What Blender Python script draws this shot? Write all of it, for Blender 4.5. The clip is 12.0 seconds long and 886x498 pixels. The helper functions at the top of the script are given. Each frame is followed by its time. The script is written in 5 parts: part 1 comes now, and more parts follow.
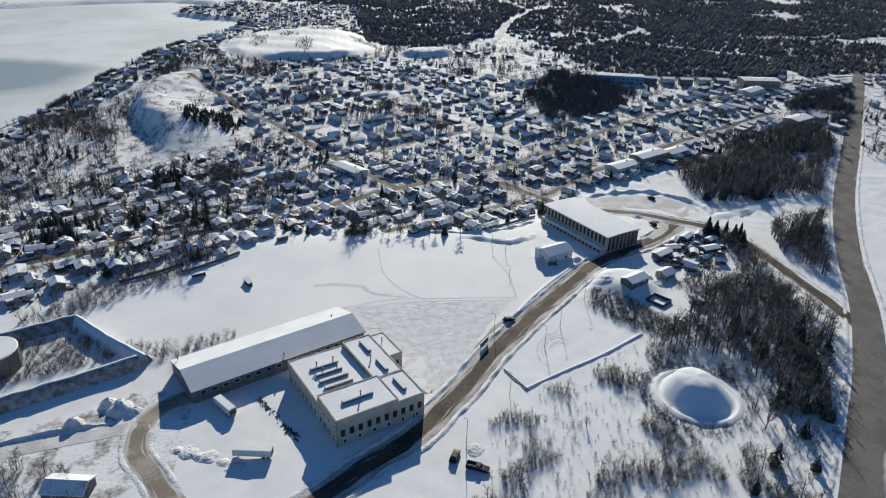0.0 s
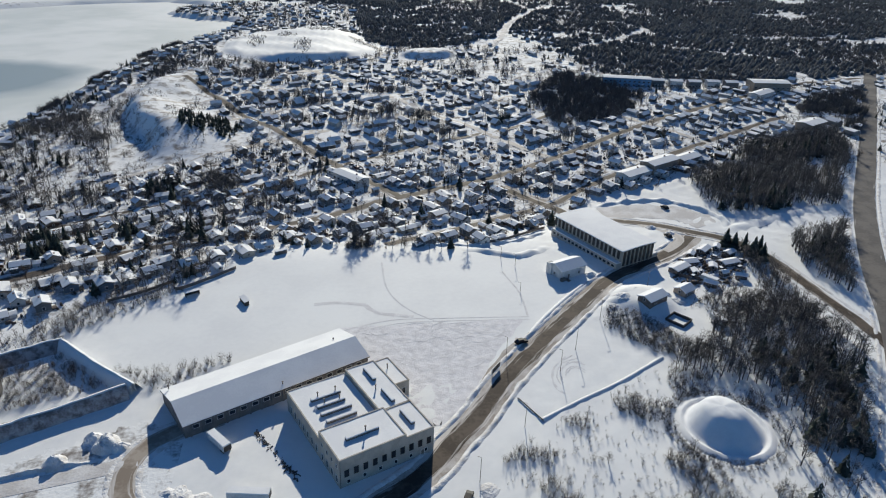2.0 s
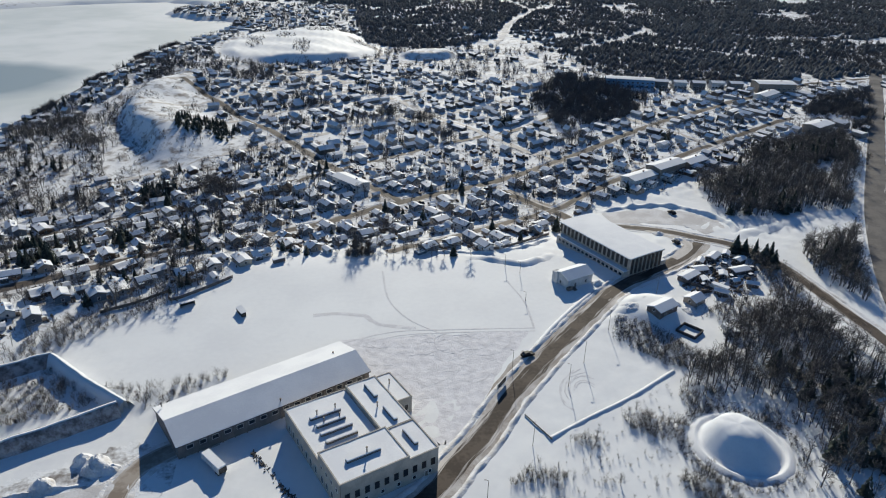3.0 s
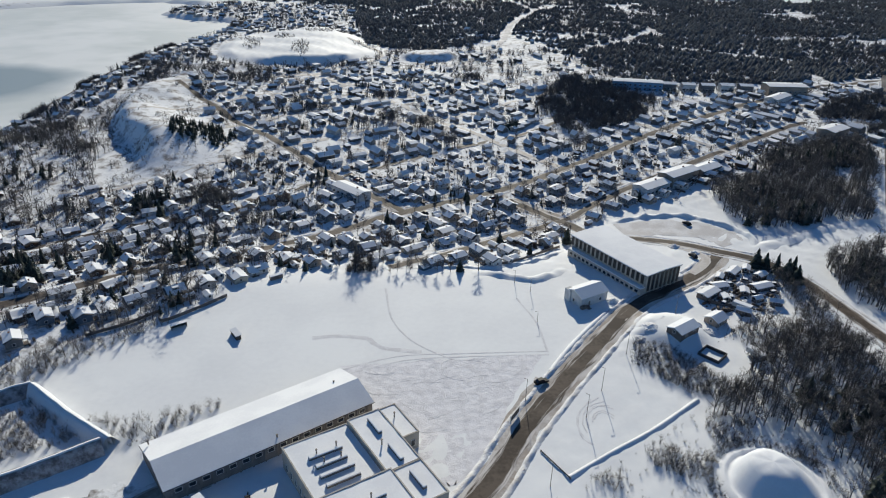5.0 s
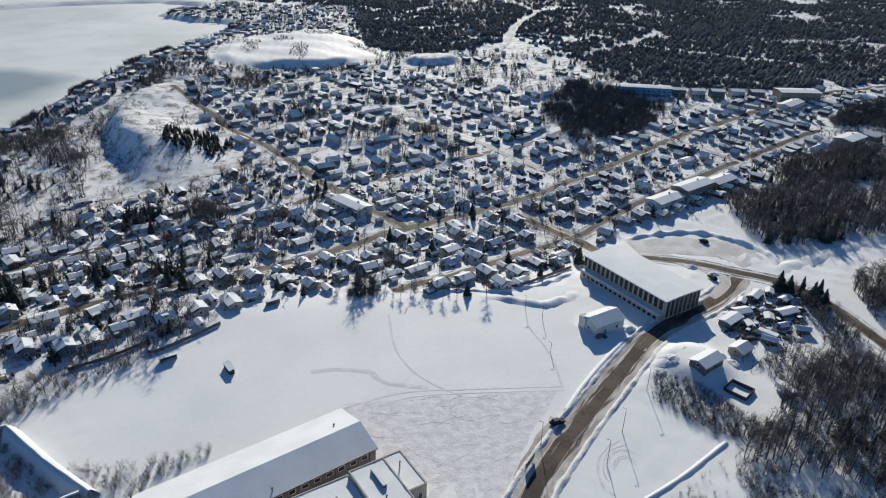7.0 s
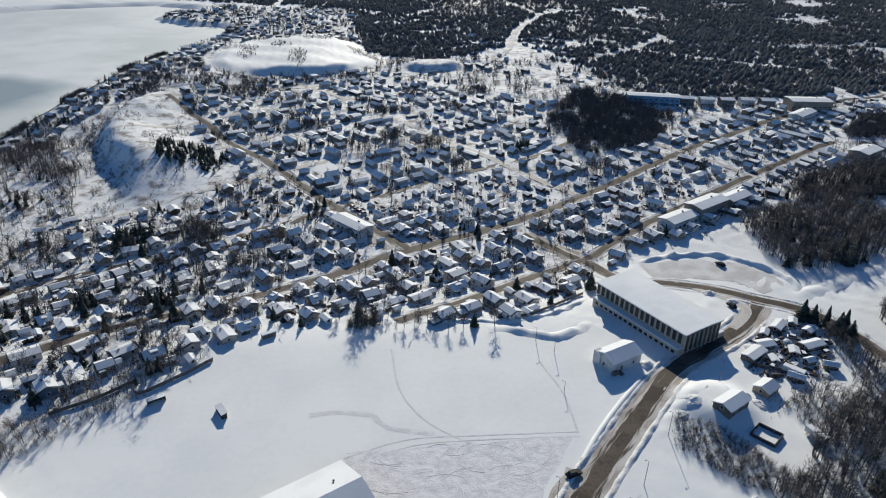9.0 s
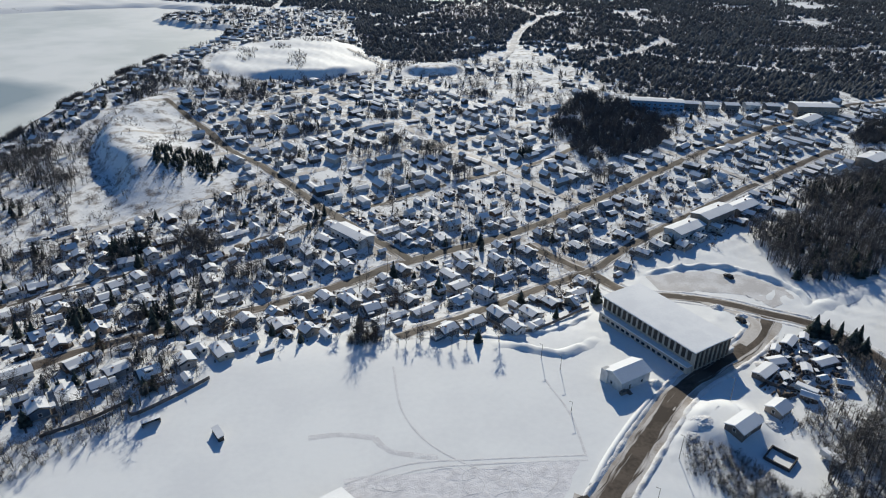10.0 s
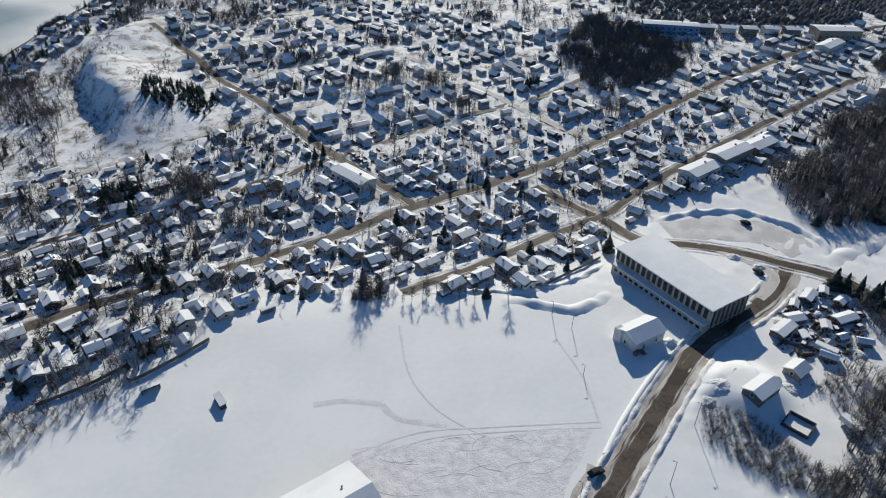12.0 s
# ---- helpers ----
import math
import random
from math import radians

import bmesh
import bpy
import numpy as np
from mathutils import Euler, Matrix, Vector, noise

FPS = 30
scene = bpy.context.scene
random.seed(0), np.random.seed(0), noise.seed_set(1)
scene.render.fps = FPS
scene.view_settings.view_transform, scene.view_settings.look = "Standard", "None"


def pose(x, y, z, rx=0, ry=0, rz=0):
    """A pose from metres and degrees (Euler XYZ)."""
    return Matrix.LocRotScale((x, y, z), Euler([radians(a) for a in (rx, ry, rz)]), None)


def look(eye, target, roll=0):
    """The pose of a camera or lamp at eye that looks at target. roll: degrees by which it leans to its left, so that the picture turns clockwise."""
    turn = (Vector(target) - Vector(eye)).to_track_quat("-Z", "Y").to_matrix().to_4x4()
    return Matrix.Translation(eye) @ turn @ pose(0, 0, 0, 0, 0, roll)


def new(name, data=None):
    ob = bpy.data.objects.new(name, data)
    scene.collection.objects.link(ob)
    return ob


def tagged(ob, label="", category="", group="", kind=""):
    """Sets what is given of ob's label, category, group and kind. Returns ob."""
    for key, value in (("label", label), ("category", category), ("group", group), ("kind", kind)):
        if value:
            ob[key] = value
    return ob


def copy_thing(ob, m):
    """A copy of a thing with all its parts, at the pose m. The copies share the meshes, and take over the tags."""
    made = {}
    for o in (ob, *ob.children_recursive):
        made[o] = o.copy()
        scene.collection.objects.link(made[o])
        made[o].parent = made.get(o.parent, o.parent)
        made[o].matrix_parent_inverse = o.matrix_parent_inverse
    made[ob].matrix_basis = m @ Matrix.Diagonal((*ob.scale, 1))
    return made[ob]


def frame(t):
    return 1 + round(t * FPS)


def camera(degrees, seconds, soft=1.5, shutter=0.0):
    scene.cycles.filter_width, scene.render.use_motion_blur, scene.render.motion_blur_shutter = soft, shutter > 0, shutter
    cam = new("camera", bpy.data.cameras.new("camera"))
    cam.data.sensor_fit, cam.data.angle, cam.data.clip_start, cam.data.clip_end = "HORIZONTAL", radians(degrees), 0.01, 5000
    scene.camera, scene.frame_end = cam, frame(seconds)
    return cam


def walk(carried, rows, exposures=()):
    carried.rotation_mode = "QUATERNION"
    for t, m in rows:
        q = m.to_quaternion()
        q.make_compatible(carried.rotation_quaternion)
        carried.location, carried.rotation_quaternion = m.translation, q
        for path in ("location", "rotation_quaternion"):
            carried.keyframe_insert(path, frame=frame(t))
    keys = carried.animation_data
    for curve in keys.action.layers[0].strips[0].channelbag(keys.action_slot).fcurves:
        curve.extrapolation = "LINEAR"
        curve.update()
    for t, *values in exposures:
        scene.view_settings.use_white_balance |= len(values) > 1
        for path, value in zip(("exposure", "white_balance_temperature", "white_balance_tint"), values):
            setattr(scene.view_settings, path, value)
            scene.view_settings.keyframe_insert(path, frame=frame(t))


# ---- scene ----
# the camera and its flight
cam = camera(64.8, 12.0, soft=1.1)
PATH = [
    (0, (1.68, 3.04, 135.01), (15.20, 91.92, 91.20), 1.93),
    (0.5, (1.19, 6.98, 135.02), (14.75, 95.81, 91.16), 1.96),
    (1, (0.69, 10.98, 134.85), (14.35, 99.76, 90.91), 1.99),
    (1.5, (0.59, 15.22, 134.59), (14.29, 104.01, 90.67), 1.95),
    (2, (0.51, 19.50, 134.33), (14.25, 108.27, 90.39), 1.95),
    (2.5, (0.61, 23.76, 134.05), (14.37, 112.51, 90.07), 1.88),
    (3, (0.41, 28.34, 133.79), (14.23, 117.08, 89.80), 1.90),
    (5, (0.01, 44.79, 132.99), (13.93, 133.46, 88.91), 1.87),
    (5.5, (-0.08, 49.11, 132.93), (13.85, 137.77, 88.82), 1.87),
    (6, (-0.06, 53.40, 133.15), (13.88, 142.03, 88.99), 1.87),
    (6.5, (-0.21, 58.20, 133.67), (13.79, 146.81, 89.48), 1.90),
    (7, (-0.11, 62.90, 134.39), (13.88, 151.48, 90.14), 1.92),
    (9, (-0.03, 80.67, 137.48), (14.07, 169.19, 93.14), 1.94),
    (9.5, (-0.11, 84.46, 138.29), (14.04, 172.98, 93.97), 1.96),
    (10, (-0.23, 88.65, 139.13), (13.95, 177.15, 94.79), 2.02),
    (10.5, (-0.22, 93.05, 140.01), (13.98, 181.54, 95.65), 2.02),
    (11, (-0.27, 96.89, 140.81), (13.94, 185.31, 96.32), 2.05),
    (11.1, (-0.31, 97.72, 141.15), (13.88, 185.72, 95.81), 2.05),
    (11.2, (-0.35, 98.55, 141.48), (13.84, 186.20, 95.47), 2.05),
    (11.3, (-0.39, 99.39, 141.82), (13.78, 186.64, 95.06), 2.06),
    (11.4, (-0.44, 100.22, 142.15), (13.65, 186.62, 93.81), 2.06),
    (11.5, (-0.48, 101.05, 142.48), (13.24, 184.86, 89.68), 2.06),
    (11.6, (-0.52, 101.88, 142.82), (12.97, 183.96, 87.30), 2.07),
    (11.7, (-0.56, 102.71, 143.15), (12.86, 184.09, 86.60), 2.07),
    (11.8, (-0.60, 103.54, 143.48), (12.84, 184.76, 86.71), 2.07),
    (11.9, (-0.64, 104.38, 143.82), (12.90, 185.92, 87.54), 2.08),
    (12, (-0.68, 105.21, 144.15), (13.09, 187.84, 89.53), 2.08),
]
from mathutils import kdtree

EXPOSURE = 0.13
walk(cam, [(t, look(eye, target, roll)) for t, eye, target, roll in PATH], [(0, EXPOSURE, 6370, 4), (12, EXPOSURE, 6370, 4)])

# ---- sky and sun ----
SUN = Vector((0.163, 0.987, 0.41)).normalized()
world = bpy.data.worlds.new("sky")
scene.world = world
world.use_nodes = True
wn = world.node_tree.nodes
sky = wn.new("ShaderNodeTexSky")
sky.sky_type, sky.sun_disc = "NISHITA", False
sky.sun_elevation, sky.sun_rotation = math.asin(SUN.z), math.atan2(SUN.x, SUN.y)
sky.altitude, sky.air_density, sky.dust_density, sky.ozone_density = 200, 1.0, 0.0, 8.0
world.node_tree.links.new(sky.outputs[0], wn["Background"].inputs[0])
wn["Background"].inputs[1].default_value = 0.075
lamp = bpy.data.lights.new("sun", "SUN")
lamp.energy, lamp.angle, lamp.color = 4.6, radians(0.6), (1.0, 0.905, 0.77)
new("sun", lamp).matrix_world = look(SUN * 1000, (0, 0, 0))


# ---- materials ----
def material(name, colour, rough=0.8, other=None, scale=1.0, fine=8.0, low=0.4, high=0.6, bump=0.0, metal=0.0, spec=0.1, hue=0.0):
    """A surface of two colours mixed by two scales of noise, with a fine relief."""
    m = bpy.data.materials.new(name)
    m.use_nodes = True
    n, l = m.node_tree.nodes, m.node_tree.links
    b = n["Principled BSDF"]
    b.inputs["Roughness"].default_value, b.inputs["Metallic"].default_value = rough, metal
    b.inputs["Specular IOR Level"].default_value = spec
    geo = n.new("ShaderNodeNewGeometry")
    wide, grain = n.new("ShaderNodeTexNoise"), n.new("ShaderNodeTexNoise")
    wide.inputs["Scale"].default_value, grain.inputs["Scale"].default_value = scale, fine
    wide.inputs["Detail"].default_value, grain.inputs["Detail"].default_value = 4, 2
    for k in (wide, grain):
        l.new(geo.outputs["Position"], k.inputs["Vector"])
    ramp = n.new("ShaderNodeMapRange")
    ramp.inputs[1].default_value, ramp.inputs[2].default_value = low, high
    add = n.new("ShaderNodeMath")
    add.operation = "MULTIPLY_ADD"
    add.inputs[1].default_value, add.inputs[2].default_value = 0.35, -0.17
    l.new(grain.outputs[0], add.inputs[0])
    both = n.new("ShaderNodeMath")
    l.new(wide.outputs[0], both.inputs[0]), l.new(add.outputs[0], both.inputs[1])
    l.new(both.outputs[0], ramp.inputs[0])
    mix = n.new("ShaderNodeMix")
    mix.data_type = "RGBA"
    mix.inputs[6].default_value = (*colour, 1)
    mix.inputs[7].default_value = (*(other or [c * 0.75 for c in colour]), 1)
    l.new(ramp.outputs[0], mix.inputs[0])
    last = mix.outputs[2]
    if hue:
        info, hs, span = n.new("ShaderNodeNewGeometry"), n.new("ShaderNodeHueSaturation"), n.new("ShaderNodeMapRange")
        span.inputs[3].default_value, span.inputs[4].default_value = 1 - hue, 1 + hue
        l.new(info.outputs["Random Per Island"], span.inputs[0])
        l.new(span.outputs[0], hs.inputs["Value"]), l.new(last, hs.inputs["Color"])
        last = hs.outputs[0]
    l.new(last, b.inputs["Base Color"])
    if bump:
        bp = n.new("ShaderNodeBump")
        bp.inputs["Strength"].default_value, bp.inputs["Distance"].default_value = 1.0, bump
        l.new(both.outputs[0], bp.inputs["Height"]), l.new(bp.outputs[0], b.inputs["Normal"])
    return m


SNOW = material("snow", (0.85, 0.86, 0.86), 0.7, (0.78, 0.79, 0.80), 0.035, 0.5, 0.38, 0.68, bump=0.07)
ROOF_SNOW = material("roof snow", (0.86, 0.87, 0.88), 0.7, (0.79, 0.80, 0.82), 0.12, 1.6, bump=0.012)
YARD_SNOW = material("trampled yard snow", (0.83, 0.84, 0.85), 0.8, (0.24, 0.215, 0.20), 0.13, 0.9, 0.50, 0.70, bump=0.3)
TRODDEN = material("trodden snow", (0.70, 0.69, 0.69), 0.8, (0.55, 0.53, 0.52), 0.12, 1.6, bump=0.2)
PLOUGHED = material("ploughed snow", (0.78, 0.78, 0.79), 0.8, (0.56, 0.53, 0.50), 0.3, 1.8, 0.45, 0.75, bump=0.5)
ASPHALT = material("grey asphalt", (0.15, 0.145, 0.14), 0.85, (0.21, 0.20, 0.19), 0.06, 0.9)
ICE = material("lake ice", (0.82, 0.83, 0.81), 0.6, (0.66, 0.69, 0.67), 0.006, 0.03, 0.40, 0.62, spec=0.2)
CONIFER = material("conifer needles", (0.040, 0.052, 0.045), 0.9, (0.068, 0.078, 0.066), 0.8, 4.0, hue=0.5)
TWIG = material("bare twigs", (0.10, 0.098, 0.10), 0.95, (0.155, 0.148, 0.146), 0.4, 3.0, hue=0.4)
RUST_TWIG = material("rust brown twigs", (0.12, 0.085, 0.062), 0.95, (0.16, 0.12, 0.09), 0.4, 3.0, hue=0.4)
BRUSH = material("dry brushwood", (0.13, 0.12, 0.115), 0.95, (0.20, 0.185, 0.17), 0.4, 3.0, hue=0.4)
# distance haze is painted in: paler, greyer than the near conifer needles
HAZED_GREEN = material("far conifers paled by haze", (0.112, 0.12, 0.124), 0.95, (0.14, 0.148, 0.15), 0.015, 0.2, hue=0.2)
BARK = material("bark", (0.09, 0.075, 0.065), 0.95, (0.14, 0.12, 0.105), 2.0, 12.0)
DARK_ROOF = material("dark shingles", (0.07, 0.068, 0.07), 0.9, (0.12, 0.11, 0.105), 1.0, 6.0)
EARTHY = material("snow over rough earth", (0.46, 0.44, 0.44), 0.95, (0.17, 0.15, 0.145), 0.5, 1.8, 0.36, 0.66, bump=0.4)
GLASS = material("window glass", (0.02, 0.024, 0.03), 0.2, (0.035, 0.04, 0.05), 0.5, 2.0, spec=0.4)
WHITE_TRIM = material("white trim", (0.74, 0.74, 0.72), 0.6, (0.62, 0.61, 0.58), 1.0, 8.0)
BRICK = material("brick chimney", (0.26, 0.14, 0.10), 0.9, (0.18, 0.11, 0.09), 3.0, 14.0)
CONCRETE = material("pale concrete wall", (0.50, 0.47, 0.42), 0.85, (0.40, 0.37, 0.33), 0.25, 2.0)
BARN_WALL = material("grey weathered cladding", (0.23, 0.215, 0.205), 0.85, (0.17, 0.16, 0.155), 0.4, 3.0)
CREAM = material("cream rendered wall", (0.50, 0.465, 0.41), 0.85, (0.41, 0.38, 0.335), 0.3, 2.5)
DARK_PANEL = material("dark window panel", (0.045, 0.042, 0.040), 0.4, (0.075, 0.07, 0.065), 0.6, 4.0)
STEEL = material("weathered steel", (0.16, 0.155, 0.15), 0.6, (0.22, 0.20, 0.18), 1.0, 6.0, metal=0.3)
POLE = material("pole wood", (0.17, 0.14, 0.12), 0.9, (0.24, 0.21, 0.18), 1.0, 6.0)
PLANK = material("grey planks", (0.15, 0.13, 0.115), 0.9, (0.22, 0.19, 0.17), 0.8, 6.0)
RUBBER = material("tyre rubber", (0.02, 0.02, 0.021), 0.9)
BLACK_PAINT = material("black car paint", (0.018, 0.019, 0.022), 0.55, spec=0.15)
RED_PAINT = material("dark red car paint", (0.16, 0.02, 0.02), 0.3, spec=0.5)
GREY_PAINT = material("grey car paint", (0.22, 0.23, 0.25), 0.3, spec=0.5)
WHITE_PAINT = material("white vehicle paint", (0.70, 0.70, 0.69), 0.45, (0.60, 0.59, 0.57), 1.0, 5.0)
LAMP_GLASS = material("lamp glass", (0.6, 0.58, 0.54), 0.2)


def bare_patch(m, x, y, rx, ry, colour):
    """A wide stretch of swept bare ice in the snow of a lake, soft at its border."""
    n, l = m.node_tree.nodes, m.node_tree.links
    b = n["Principled BSDF"]
    before = b.inputs["Base Color"].links[0].from_socket
    geo, warp, vec = n.new("ShaderNodeNewGeometry"), n.new("ShaderNodeTexNoise"), n.new("ShaderNodeMapping")
    vec.vector_type = "TEXTURE"
    vec.inputs["Location"].default_value, vec.inputs["Scale"].default_value = (x, y, -14), (rx, ry, 100)
    vec.inputs["Rotation"].default_value = (0, 0, radians(8))
    length, ramp, mix, add = n.new("ShaderNodeVectorMath"), n.new("ShaderNodeMapRange"), n.new("ShaderNodeMix"), n.new("ShaderNodeMath")
    length.operation, add.operation, mix.data_type = "LENGTH", "MULTIPLY_ADD", "RGBA"
    warp.inputs["Scale"].default_value, warp.inputs["Detail"].default_value = 0.02, 5
    l.new(geo.outputs["Position"], vec.inputs[0]), l.new(geo.outputs["Position"], warp.inputs["Vector"])
    l.new(vec.outputs[0], length.inputs[0])
    add.inputs[1].default_value = 0.35
    l.new(warp.outputs[0], add.inputs[0]), l.new(length.outputs["Value"], add.inputs[2])
    ramp.inputs[1].default_value, ramp.inputs[2].default_value, ramp.inputs[3].default_value, ramp.inputs[4].default_value = 0.85, 1.2, 1, 0
    l.new(add.outputs[0], ramp.inputs[0]), l.new(ramp.outputs[0], mix.inputs[0]), l.new(before, mix.inputs[6])
    mix.inputs[7].default_value = (*colour, 1)
    l.new(mix.outputs[2], b.inputs["Base Color"])


bare_patch(ICE, -318, 690, 100, 88, (0.30, 0.37, 0.41))


def road_material(name, wet, grit, cover):
    """Dirty asphalt: bare wheel lanes, packed snow between them and at the edges. cover: how much snow lies on it."""
    m = material(name, wet, 0.75, grit, 0.10, 0.8)
    n, l = m.node_tree.nodes, m.node_tree.links
    b = n["Principled BSDF"]
    before = b.inputs["Base Color"].links[0].from_socket
    uv, sep = n.new("ShaderNodeTexCoord"), n.new("ShaderNodeSeparateXYZ")
    l.new(uv.outputs["UV"], sep.inputs[0])
    edge = n.new("ShaderNodeMath")
    edge.operation = "ABSOLUTE"
    l.new(sep.outputs[0], edge.inputs[0])
    streak, vec = n.new("ShaderNodeTexNoise"), n.new("ShaderNodeMapping")
    vec.inputs["Scale"].default_value = (3.4, 0.06, 1)
    l.new(uv.outputs["UV"], vec.inputs[0]), l.new(vec.outputs[0], streak.inputs["Vector"])
    streak.inputs["Scale"].default_value, streak.inputs["Detail"].default_value = 1.0, 5
    add = n.new("ShaderNodeMath")
    add.operation = "MULTIPLY_ADD"
    add.inputs[1].default_value = 0.45
    l.new(edge.outputs[0], add.inputs[0]), l.new(streak.outputs[0], add.inputs[2])
    ramp = n.new("ShaderNodeMapRange")
    ramp.inputs[1].default_value, ramp.inputs[2].default_value = 0.98 - cover, 1.12 - cover
    l.new(add.outputs[0], ramp.inputs[0])
    mix = n.new("ShaderNodeMix")
    mix.data_type = "RGBA"
    mix.inputs[7].default_value = (0.60, 0.565, 0.535, 1)
    l.new(ramp.outputs[0], mix.inputs[0]), l.new(before, mix.inputs[6]), l.new(mix.outputs[2], b.inputs["Base Color"])
    return m


MUDDY = road_material("muddy road", (0.062, 0.049, 0.041), (0.115, 0.092, 0.075), 0.17)
STREET = road_material("street with packed snow", (0.072, 0.060, 0.053), (0.125, 0.104, 0.09), 0.16)
HIGHWAY = road_material("highway", (0.14, 0.13, 0.122), (0.19, 0.175, 0.16), 0.0)
SANDY = road_material("sandy yard track", (0.26, 0.215, 0.175), (0.40, 0.35, 0.30), 0.14)
PACKED = road_material("packed snow lane", (0.50, 0.46, 0.42), (0.60, 0.57, 0.54), 0.3)


# ---- mesh helpers ----
class Build:
    """Collects corners and faces, face by face, with a material slot each."""

    def __init__(self):
        self.v, self.f, self.s = [], [], []

    def add(self, verts, faces, slot=0):
        k = len(self.v)
        self.v += [tuple(p) for p in verts]
        self.f += [tuple(i + k for i in f) for f in faces]
        self.s += [slot] * len(faces)
        return self

    def box(self, x, y, z, sx, sy, sz, slot=0, turn=0.0, taper=0.0):
        """A box centred on x, y that stands on z. taper: how far its top draws in."""
        c, s = math.cos(turn), math.sin(turn)
        out = []
        for h, t in ((0, 0), (sz, taper)):
            for a, b in ((-1, -1), (1, -1), (1, 1), (-1, 1)):
                px, py = a * (sx / 2 - t), b * (sy / 2 - t)
                out.append((x + c * px - s * py, y + s * px + c * py, z + h))
        return self.add(out, ((3, 2, 1, 0), (4, 5, 6, 7), (0, 1, 5, 4), (1, 2, 6, 5), (2, 3, 7, 6), (3, 0, 4, 7)), slot)

    def tube(self, a, b, ra, rb, sides=6, slot=0, caps=True):
        a, b = Vector(a), Vector(b)
        q = (b - a).to_track_quat("Z", "Y")
        ring = [Vector((math.cos(2 * math.pi * i / sides), math.sin(2 * math.pi * i / sides), 0)) for i in range(sides)]
        vs = [a + q @ (p * ra) for p in ring] + [b + q @ (p * rb) for p in ring]
        fs = [(i, (i + 1) % sides, sides + (i + 1) % sides, sides + i) for i in range(sides)]
        if caps:
            fs += [tuple(range(sides))[::-1], tuple(range(sides, 2 * sides))]
        return self.add(vs, fs, slot)

    def mesh(self, name, mats, smooth=False):
        me = bpy.data.meshes.new(name)
        me.from_pydata(self.v, [], self.f)
        for m in mats if isinstance(mats, (list, tuple)) else [mats]:
            me.materials.append(m)
        me.polygons.foreach_set("material_index", self.s)
        if smooth:
            me.polygons.foreach_set("use_smooth", [True] * len(self.f))
        me.update()
        return me


def part(name, build, mats, parent=None, label="", at=None, smooth=False):
    ob = new(name, build.mesh(name, mats, smooth) if isinstance(build, Build) else build)
    if parent:
        ob.parent = parent
    if at:
        ob.matrix_basis = at
    return tagged(ob, label)


def thing(name, label, category, m=None, group="", kind=""):
    ob = tagged(new(name), label, category, group, kind)
    ob.empty_display_size = 0.5
    if m:
        ob.matrix_basis = m
    return ob


def smooth(a, b, x):
    t = np.clip((x - a) / (b - a), 0, 1)
    return t * t * (3 - 2 * t)


# ---- the lie of the land ----
def shore(y):
    """How far to the west the lake begins."""
    return np.interp(y, [-3000, 300, 520, 578, 646, 756, 805, 849, 927, 1016, 1038, 1047, 1050, 1070, 1105, 1140, 1164, 1210, 1229, 1300], [-900, -320, -246, -234, -221, -208, -194, -176, -148, -143, -143, -158, -186, -218, -250, -232, -198, -210, -266, -280])


def inlet(x, y):
    """Below zero on the lake."""
    far = y - np.interp(x, [-3000, -900, -447, -389, -321, -262, -200], [800, 960, 1139, 1182, 1211, 1229, 1330])
    return np.maximum(x - shore(y), far * 0.8)


def crest(x, y):
    """How far behind the crest of the bluff a place lies: below zero on its steep western face and under it."""
    c = np.interp(y, [380, 405, 425, 450, 477, 503, 520, 551, 578, 600, 632, 660, 700], [-50, -80, -98, -106, -113, -123, -135, -145, -151, -151, -141, -118, -105])
    return 0.93 * (x - c) + 1.5 * np.sin(y * 0.06) + 0.6 * np.sin(y * 0.31 + x * 0.08)


def bluff(x, y):
    """The bluff's share of its full height."""
    d = crest(x, y)
    return smooth(-15, 1, d) * (1 - 0.85 * smooth(3, 48, d)) * smooth(425, 500, y) * (1 - smooth(600, 700, y))


def plateau(x, y):
    """Distance from the middle of the northern plateau; its brow is at one."""
    return np.hypot((x + 40) / 84, (y - 800) / np.where(y < 800, 74, 120)) + 0.05 * np.sin(x * 0.09) + 0.03 * np.sin(x * 0.23 + 1)


def land(x, y):
    x, y = np.asarray(x, float), np.asarray(y, float)
    z = -6.0 * smooth(283, 350, y) * (1 - smooth(95, 190, x))
    z = z - 6 * smooth(-70, -150, x) * smooth(290, 400, y) * (1 - smooth(560, 660, y))
    z = z + 12.5 * bluff(x, y)
    z = z + (5.5 + 2.5 * np.sin(x * 0.045 + 2.5)) * (1 - smooth(0.84, 1.0 + 0.10 * np.sin(x * 0.05) ** 2, plateau(x, y))) - 3.5 * smooth(900, 980, y) * (1 - smooth(-90, -20, x)) + 0.8 * np.sin(x * 0.09 + 0.05 * y) * np.sin(y * 0.08) * smooth(440, 520, y)
    z = z + 6 * (1 - smooth(0.5, 1.0, np.hypot((x - 92) / 34, (y - 762) / 22)))
    z = z + 0.5 * np.sin(x * 0.045 + 1) * np.sin(y * 0.038) * smooth(300, 340, y)
    z = z + 3.0 * (1 - smooth(0.35, 1.0, np.hypot((x - 113) / 16, (y - 240) / 15)))
    k = smooth(-6, 20, inlet(x, y))
    return -17 + (z + 17) * k


def ground_z(x, y):
    return float(land(x, y))


